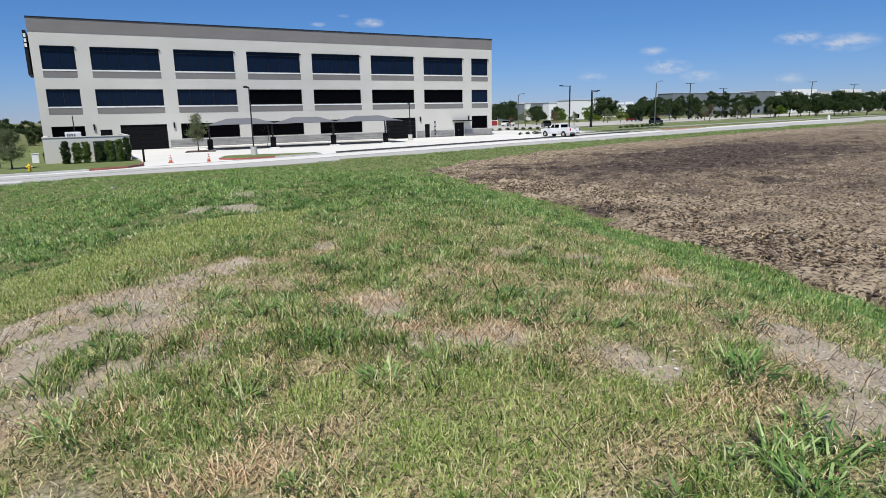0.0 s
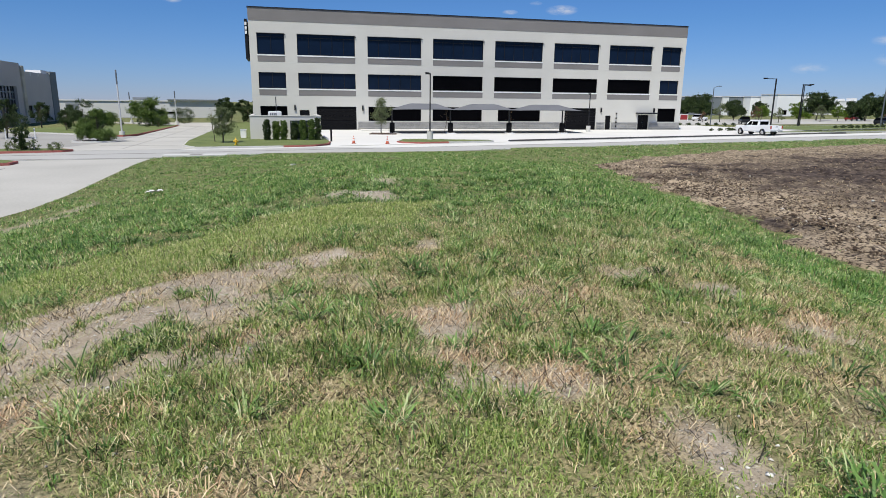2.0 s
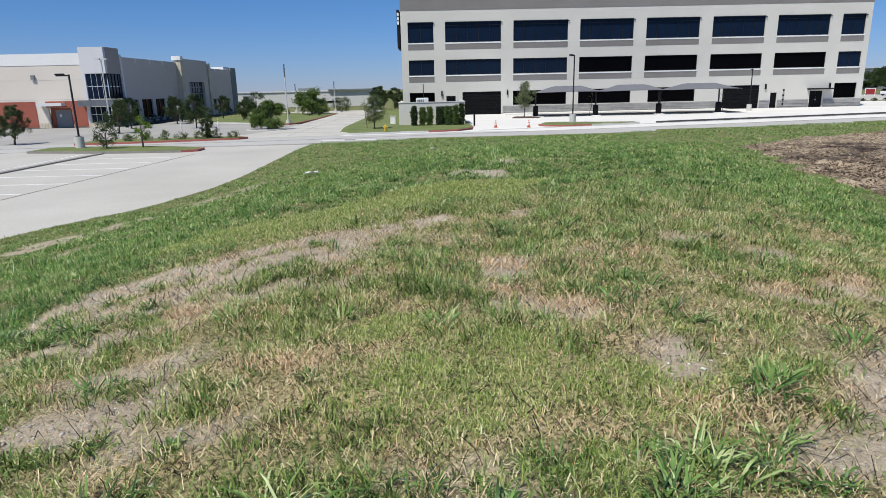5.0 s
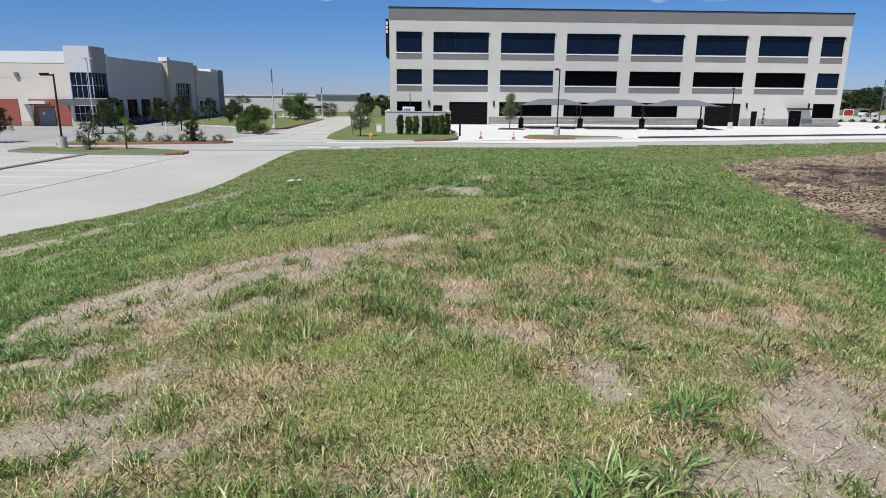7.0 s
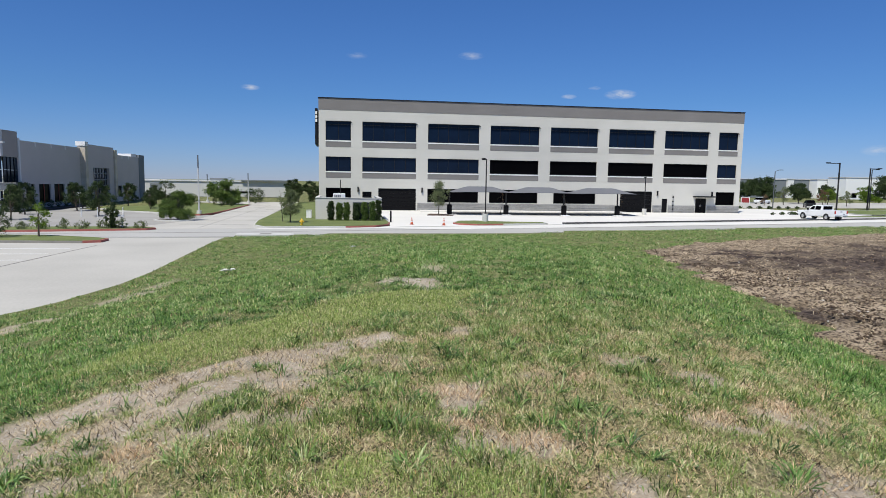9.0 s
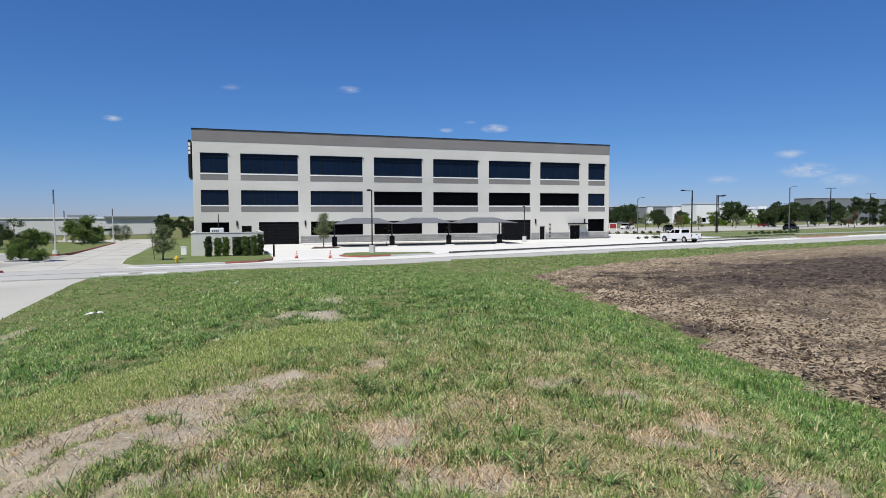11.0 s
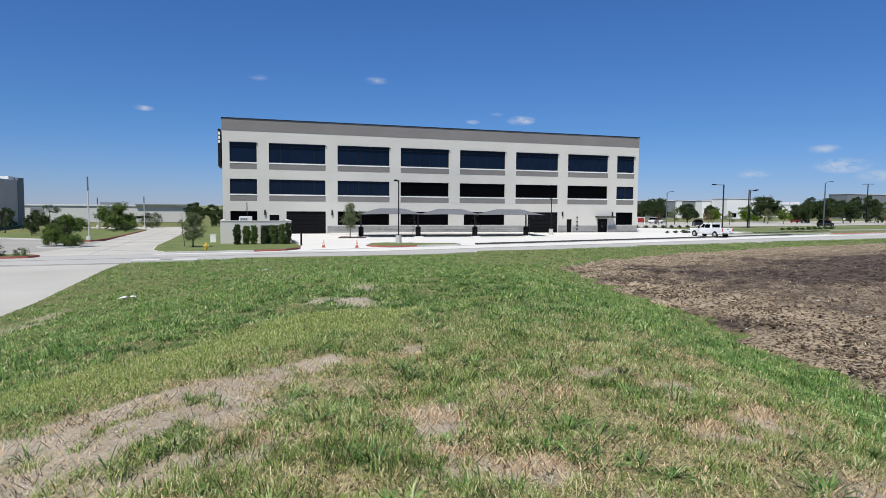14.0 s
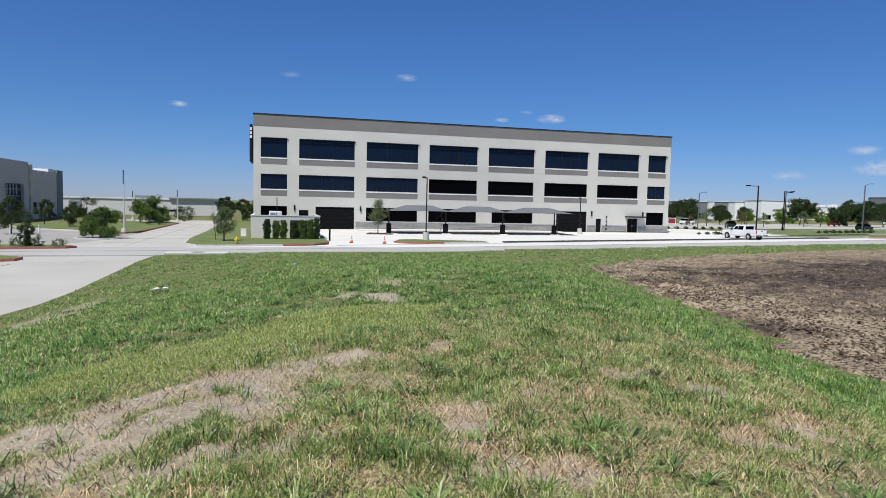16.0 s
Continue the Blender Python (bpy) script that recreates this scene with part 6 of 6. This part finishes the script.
def far_car(x, y, turn, paint, label):
    ob = thing("car", label, "car", "cars in the far lot")
    bm = bmesh.new()
    loft(bm, [section(2.2, 0.75, 0.4, 0.8), section(2.0, 0.88, 0.32, 0.92), section(0.9, 0.9, 0.3, 1.0), section(-1.9, 0.9, 0.3, 1.05), section(-2.2, 0.8, 0.4, 1.0)])
    part("body", bm, paint, ob)
    bm = bmesh.new()
    loft(bm, [[(q, -0.85, 1.0), (q, 0.85, 1.0), (q, w, z), (q, -w, z)] for q, z, w in ((1.1, 1.02, 0.83), (0.3, 1.5, 0.66), (-1.5, 1.55, 0.66), (-2.05, 1.04, 0.83))])
    part("cabin", bm, "black_glass", ob)
    part("roof", bm_of((-1.45, 0.25, -0.64, 0.64, 1.56, 1.6)), paint, ob)
    for sx in (1.4, -1.35):
        for sy in (-0.9, 0.9):
            wheel(ob, sx, sy, 0.33)
    ob.matrix_basis = pose(x, y, 0.01, 0, 0, turn)


far_car(106, 140, 20, "car_white", "white estate car in the far lot")
far_car(132.5, 112.5, 12, "car_dark", "black car parked on the far lot")
far_car(163, 149, 14, "car_red", "dark red car parked on the far lot")
far_car(215, 176, 40, "car_white", "white car in the far lot")
far_car(101, 118, 60, "car_dark", "dark car parked behind the verge")
ob = thing("kiosk", "red and white sign board by the far lot", "sign")
part("board", bm_of((-1.4, 1.4, -0.1, 0.1, 0.6, 2.6)), "car_red", ob)
part("border", bm_of((-1.6, -1.41, -0.12, 0.12, 0.0, 2.8), (1.41, 1.6, -0.12, 0.12, 0.0, 2.8), (-1.41, 1.41, -0.12, 0.12, 2.61, 2.8)), "white_trim", ob)
ob.matrix_basis = pose(100, 138, 0, 0, 0, -25) @ Matrix.Scale(0.6, 4)

# ---- grass of the mound and the field ----
# end stops of the green blades are widened to paint in shadow and highlights
M["grass"] = island_mat("green_grass", [(0.0, (0.034, 0.080, 0.017)), (0.35, (0.10, 0.23, 0.044)), (0.75, (0.24, 0.39, 0.092)), (1.0, (0.60, 0.65, 0.34))], 0.42, 0.20, 0.3, patch=2.6)
M["olive_grass"] = island_mat("olive_grass", [(0.0, (0.038, 0.060, 0.014)), (0.3, (0.135, 0.21, 0.044)), (0.7, (0.32, 0.395, 0.11)), (1.0, (0.76, 0.71, 0.43))], 0.45, 0.18, 0.25, patch=3.2)
M["weed"] = island_mat("broad_weed_leaves", [(0.0, (0.028, 0.060, 0.014)), (0.4, (0.088, 0.18, 0.038)), (0.8, (0.20, 0.325, 0.085)), (1.0, (0.50, 0.56, 0.27))], 0.46, 0.17, 0.28, patch=1.7)
M["lime_grass"] = island_mat("yellow_green_grass", [(0.0, (0.17, 0.27, 0.055)), (0.5, (0.35, 0.44, 0.12)), (1.0, (0.68, 0.66, 0.33))], 0.55, 0.32, 0.2)
M["russet"] = island_mat("russet_dead_grass", [(0.0, (0.33, 0.20, 0.11)), (0.5, (0.60, 0.43, 0.26)), (1.0, (0.82, 0.67, 0.46))], 0.8, 0.1, 0.2)
M["straw"] = island_mat("dead_straw", [(0.0, (0.06, 0.045, 0.026)), (0.2, (0.19, 0.14, 0.08)), (0.5, (0.54, 0.43, 0.24)), (0.85, (0.80, 0.68, 0.45)), (1.0, (0.66, 0.40, 0.20))], 0.8, 0.1, 0.2)
M["dark_stem"] = island_mat("dark_dead_stems", [(0.0, (0.012, 0.010, 0.008)), (0.7, (0.04, 0.032, 0.022)), (1.0, (0.12, 0.09, 0.055))], 0.8, 0.0, 0.2)
M["chaff"] = island_mat("pale_chaff", [(0.0, (0.24, 0.20, 0.15)), (0.6, (0.46, 0.41, 0.34)), (1.0, (0.78, 0.75, 0.68))], 0.9, 0, 0.2)


def blades(rng, x, y, length, width, lean, lift=0.0):
    """Blades of grass, each two bent segments: lean is how far a blade's tip goes over, as a share of its length."""
    k = len(x)
    ang, face = rng.uniform(0, 2 * math.pi, k), rng.uniform(0, 2 * math.pi, k)
    z = height(x, y) + lift - 0.01
    side = np.stack([np.cos(face), np.sin(face), np.zeros(k)], -1) * (width / 2)[:, None]
    over = np.stack([np.cos(ang), np.sin(ang), np.zeros(k)], -1)
    root = np.stack([x, y, z], -1)
    up = np.array([0, 0, 1.0])
    mid = root + over * (length * lean * 0.42)[:, None] + up * (length * (0.66 - 0.26 * lean))[:, None]
    tip = root + over * (length * lean * 1.05)[:, None] + up * (length * np.maximum(1.0 - 0.92 * lean, 0.04))[:, None]
    v = np.stack([root - side, root + side, mid - side * 0.8, mid + side * 0.8, tip], 1).reshape(-1, 3)
    b = 5 * np.arange(k)[:, None, None]
    f = (np.array([(0, 1, 3), (0, 3, 2), (2, 3, 4)])[None] + b).reshape(-1, 3)
    return v, f


def arched(rng, x, y, length, width, fall, away=None):
    """Long leaves that rise from the root, arch over and droop: three segments each. fall: 0 upright, 1 drooping to the ground."""
    k = len(x)
    ang = rng.uniform(0, 2 * math.pi, k) if away is None else away
    over = np.stack([np.cos(ang), np.sin(ang), np.zeros(k)], -1)
    side = np.stack([-np.sin(ang), np.cos(ang), rng.normal(0, 0.35, k)], -1) * (width / 2)[:, None]
    root = np.stack([x, y, height(x, y) - 0.01], -1)
    up = np.array([0, 0, 1.0])
    knots = [root]
    for out, rise in ((0.12 + 0.20 * fall, 0.34 - 0.10 * fall), (0.30 + 0.32 * fall, 0.66 - 0.34 * fall), (0.42 + 0.52 * fall, 0.92 - 0.80 * fall)):
        knots.append(root + over * (length * out)[:, None] + up * (length * rise)[:, None])
    v = np.stack([knots[0] - side * 0.7, knots[0] + side * 0.7, knots[1] - side, knots[1] + side, knots[2] - side * 0.75, knots[2] + side * 0.75, knots[3]], 1).reshape(-1, 3)
    f = (np.array([(0, 1, 3), (0, 3, 2), (2, 3, 5), (2, 5, 4), (4, 5, 6)])[None] + 7 * np.arange(k)[:, None, None]).reshape(-1, 3)
    return v, f


def open_ground(x, y):
    """Where grass can stand: 1 in the field, 0 on paving and tilled soil."""
    fray = (value_noise(x * 1.7, y * 1.7, 71) - 0.5) * 0.9
    tilled = (x > dirt_edge(np.minimum(y, 28)) + 0.1 + fray) & (y < dirt_far(np.maximum(x, 18)) + fray * 0.7)
    return (x > lot_edge(y) + 0.12 + 0.25 * fray) & (y < road_near(x) - 0.12 + 0.25 * fray) & ~tilled


def tufts(rng, x0, x1, y0, y1, per_m2, blades_each, spread):
    """Plan positions of blades in tufts."""
    k = int((x1 - x0) * (y1 - y0) * per_m2)
    cx, cy = rng.uniform(x0, x1, k), rng.uniform(y0, y1, k)
    big = np.clip(rng.gamma(2.0, 0.5, k), 0.25, 3)
    each = np.maximum(1, (big * blades_each).astype(int))
    i = np.repeat(np.arange(k), each)
    s = spread * np.sqrt(big[i])
    return cx[i] + rng.normal(0, 1, len(i)) * s, cy[i] + rng.normal(0, 1, len(i)) * s, big[i], cx[i], cy[i], rng.random(k)[i]


def lime_spot(x, y):
    w = (value_noise(x * 3, y * 3, 81) - 0.5) * 0.9
    d = np.minimum(np.minimum(np.hypot((x - 4.0) / 0.62, (y - 2.35) / 0.55), np.hypot((x - 4.95) / 0.40, (y - 2.15) / 0.28)), np.hypot((x - 3.5) / 0.32, (y - 3.2) / 0.3))
    return smooth01((1.25 - d - w) / 0.5)


zones = [  # x0, x1, y0, y1, tufts a square metre, blades a tuft, spread, length, width
    (-1.5, 8.9, 0.9, 8.5, 82, 36, 0.042, 0.115, 0.0060),
    (-9.5, 15.5, 8.5, 19, 32, 20, 0.085, 0.125, 0.0115),
    (8.9, 13.6, 0.9, 8.5, 60, 26, 0.07, 0.16, 0.010),
    (-9.5, -1.5, 3.0, 8.5, 34, 16, 0.08, 0.09, 0.009),
    (-9.5, 11.5, -7.0, 0.9, 20, 14, 0.06, 0.12, 0.009),
    (-7.0, 19.0, 19, 47, 14, 14, 0.14, 0.12, 0.020),
    (19.0, 60.0, 27, 60, 7, 8, 0.18, 0.14, 0.028),
    (60.0, 130.0, 45, 74, 2.5, 8, 0.2, 0.16, 0.045),
]
green_v, green_f, olive_v, olive_f, weed_v, weed_f, lime_v, lime_f, straw_v, straw_f, stem_v, stem_f = ([] for _ in range(12))


def add(vs, fs, v, f):
    fs.append(f + sum(len(q) for q in vs))
    vs.append(v)


rng = np.random.default_rng(100)
for x0, x1, y0, y1, per, each, spread, length, width in zones:
    x, y, big, tx0, ty0, luck = tufts(rng, x0, x1, y0, y1, per, each, spread)
    ok = open_ground(x, y)
    x, y, big, tx0, ty0, luck = (q[ok] for q in (x, y, big, tx0, ty0, luck))
    bare, thin, gold, spot = bareness(tx0, ty0), wear(tx0, ty0), yellow(x, y), lime_spot(x, y)
    lush = value_noise(x * 0.7, y * 0.7, 101)
    chance = (1 - 0.94 * bare) * (1 - 0.60 * thin) * (0.62 + 0.6 * lush)
    chance = np.maximum(chance, 1.0 * gold * (1 - bare))
    ok = luck < np.maximum(chance, spot)
    x, y, big, gold, spot, thin, lush = (q[ok] for q in (x, y, big, gold, spot, thin, lush))
    k = len(x)
    long = length * rng.uniform(0.45, 1.35, k) * (0.55 + 0.55 * lush) * np.clip(0.6 + 0.35 * big, 0.6, 1.35) * (1 - 0.35 * spot) * (1 - 0.4 * gold)
    wide = width * rng.uniform(0.6, 1.5, k)
    lean = np.clip(rng.normal(0.66, 0.24, k), 0.08, 0.985)
    kind = rng.random(k)
    is_straw = kind < (0.04 + 0.18 * thin) * (1 - np.maximum(spot, 0.8 * gold))
    is_lime = ~is_straw & (rng.random(k) < np.maximum(np.maximum(0.94 * gold, 0.9 * spot), 0.06 + 0.2 * thin))
    is_olive = ~is_straw & ~is_lime & (rng.random(k) < 0.12 + 0.75 * crest(x, y))
    for pick, vs, fs in ((is_straw, straw_v, straw_f), (is_lime, lime_v, lime_f), (is_olive, olive_v, olive_f), (~is_straw & ~is_lime & ~is_olive, green_v, green_f)):
        if pick.any():
            add(vs, fs, *blades(rng, x[pick], y[pick], long[pick], wide[pick], lean[pick]))

# broad dark-green weeds: sprawling clumps of long arched leaves
k = 2000
cx, cy = rng.uniform(-0.5, 12.0, k), rng.uniform(0.9, 15, k)
ok = open_ground(cx, cy) & (bareness(cx, cy) < 0.93) & (rng.random(k) < np.where(bareness(cx, cy) > 0.5, 0.35, 0.9)) & (yellow(cx, cy) < 0.4) & (lime_spot(cx, cy) < 0.5)
ok &= rng.random(k) < 0.3 + 1.1 * value_noise(cx * 0.8, cy * 0.8, 103)
cx, cy = cx[ok], cy[ok]
each = rng.integers(16, 44, len(cx))
i = np.repeat(np.arange(len(cx)), each)
big = np.clip(rng.gamma(5.0, 0.17, len(cx)), 0.4, 1.2)[i]
away = rng.uniform(0, 2 * math.pi, len(i))
x, y = cx[i] + 0.03 * np.cos(away) * big + rng.normal(0, 0.03, len(i)) * big, cy[i] + 0.03 * np.sin(away) * big + rng.normal(0, 0.03, len(i)) * big
add(weed_v, weed_f, *arched(rng, x, y, 0.20 * big * rng.uniform(0.5, 1.15, len(i)), 0.0095 * rng.uniform(0.6, 1.4, len(i)), np.clip(rng.normal(0.74, 0.24, len(i)), 0.05, 1.0), away))

# fine short sward between the tufts, and the dense short grass of the lime and yellowed places
k = 150000
x, y = rng.uniform(-1.0, 9.8, k), rng.uniform(0.9, 10.5, k)
ok = open_ground(x, y) & (rng.random(k) > bareness(x, y) * 1.05) & (rng.random(k) < 0.35 + 0.65 * crest(x, y))
x, y = x[ok], y[ok]
kind = rng.random(len(x))
for pick, vs, fs in ((kind < 0.30, straw_v, straw_f), ((kind >= 0.30) & (kind < 0.80), olive_v, olive_f), (kind >= 0.80, lime_v, lime_f)):
    k = int(pick.sum())
    add(vs, fs, *blades(rng, x[pick], y[pick], rng.uniform(0.03, 0.085, k), rng.uniform(0.003, 0.0065, k), np.clip(rng.normal(0.75, 0.2, k), 0.1, 0.985)))
k = 330000
x, y = rng.uniform(-0.8, 7.0, k), rng.uniform(1.4, 11.5, k)
dense = np.where(lime_spot(x, y) > rng.random(k), 0.55, np.where(yellow(x, y) > rng.random(k), 0.42, 0.0))
ok = (rng.random(k) < dense) & (rng.random(k) > bareness(x, y))
x, y = x[ok], y[ok]
k = len(x)
add(lime_v, lime_f, *blades(rng, x, y, rng.uniform(0.04, 0.10, k), rng.uniform(0.004, 0.008, k) * np.where(y > 5, 1.5, 1.0), np.clip(rng.normal(0.6, 0.22, k), 0.1, 0.985)))

# dead stems lying on the thin ground
k = 300000
x, y = rng.uniform(-0.5, 10.0, k), rng.uniform(-2.5, 10.0, k)
ok = open_ground(x, y) & (rng.random(k) < np.clip(0.75 * wear(x, y) + 0.10 * bareness(x, y) + 0.24 * crest(x, y) * (1 - bareness(x, y)), 0.03, 1) * (1 - 0.9 * lime_spot(x, y)) * (1 - 0.85 * yellow(x, y)))
x, y = x[ok], y[ok]
k = len(x)
add(straw_v, straw_f, *blades(rng, x, y, rng.uniform(0.03, 0.12, k), rng.uniform(0.0025, 0.006, k), np.clip(rng.normal(0.92, 0.08, k), 0.5, 0.985), 0.012 + 0.03 * rng.random(k) ** 2))
# dark rotted stems and runners, lying and standing
k = 42000
x, y = rng.uniform(-0.5, 10.0, k), rng.uniform(0.0, 11.0, k)
ok = open_ground(x, y) & (rng.random(k) < np.clip(0.12 + 0.10 * bareness(x, y) + 0.5 * wear(x, y), 0, 1) * (0.25 + 0.75 * crest(x, y)) * (1.5 * value_noise(x * 2, y * 2, 104)))
x, y = x[ok], y[ok]
k = len(x)
add(stem_v, stem_f, *blades(rng, x, y, rng.uniform(0.05, 0.20, k), rng.uniform(0.003, 0.0065, k), np.clip(rng.normal(0.955, 0.06, k), 0.4, 0.99), 0.010 + 0.015 * rng.random(k)))
# chaff lying on the tilled soil
k = 60000
x, y = rng.uniform(9, 60, k), rng.uniform(2, 46, k)
ok = ~open_ground(x, y) & (x > dirt_edge(np.minimum(y, 28)) - 0.3) & (y < dirt_far(np.maximum(x, 18)) + 0.2)
ok &= rng.random(k) < np.clip(14.0 / np.hypot(x - 3, y), 0.1, 1) * (1 - 0.75 * moisture(x, y))
x, y = x[ok], y[ok]
k = len(x)
add(straw_v, straw_f, *blades(rng, x, y, rng.uniform(0.06, 0.20, k), rng.uniform(0.006, 0.016, k), np.clip(rng.normal(0.9, 0.08, k), 0.5, 0.985), 0.07))
# russet dry clumps
russet_v, russet_f = [], []
for px, py, wide in ((3.02, 4.4, 0.13), (4.45, 4.5, 0.22), (4.9, 3.4, 0.17), (6.6, 3.85, 0.2), (7.4, 4.15, 0.25), (4.45, 3.75, 0.15), (2.5, 3.7, 0.16), (1.9, 3.9, 0.14), (5.2, 1.9, 0.15), (3.0, 2.7, 0.15), (5.72, 4.77, 0.12)):
    k = int(1500 * wide)
    x, y = px + rng.normal(0, wide, k), py + rng.normal(0, wide * 0.6, k)
    add(russet_v, russet_f, *blades(rng, x, y, rng.uniform(0.04, 0.15, k), rng.uniform(0.004, 0.008, k), np.clip(rng.normal(0.85, 0.14, k), 0.2, 0.985), 0.01))

for name, vs, fs, key, label in (("grass", green_v, green_f, "grass", "uneven green field grass in tufts"), ("olive_grass", olive_v, olive_f, "olive_grass", "dull olive grass tufts on the trodden crest"), ("weeds", weed_v, weed_f, "weed", "sprawling clumps of broad dark green weeds"),
                                 ("russet_grass", russet_v, russet_f, "russet", "reddish dead grass matted on bare soil"),
                                 ("dark_stems", stem_v, stem_f, "dark_stem", "dark rotted grass stems on bare soil"), ("yellow_grass", lime_v, lime_f, "lime_grass", "yellow-green short grass patches"),
                                 ("dry_grass", straw_v, straw_f, "straw", "dead straw-coloured grass stems on the soil")):
    tagged(new(name, mesh_arrays(name, np.concatenate(vs), np.concatenate(fs), key)), label, "grass", kind="stuff")

# chips of chaff and gravel on the bare soil
k = 60000
x, y = rng.uniform(-1, 9.5, k), rng.uniform(0.9, 13, k)
ok = rng.random(k) < 0.05 + 0.9 * bareness(x, y)
ok &= open_ground(x, y)
x, y = x[ok], y[ok]
k = len(x)
size = 0.004 + 0.013 * rng.random(k) ** 3
pts = octa[None] * size[:, None, None] * rng.uniform(0.5, 1.6, (k, 6, 3))
pts[:, :, 2] *= 0.5
pts += np.stack([x, y, height(x, y) + 0.004], -1)[:, None]
tagged(new("soil_chips", mesh_arrays("soil_chips", pts.reshape(-1, 3), (faces8[None] + 6 * np.arange(k)[:, None, None]).reshape(-1, 3), "chaff")),
       "pale chaff and gravel chips on bare soil", "gravel", kind="stuff")
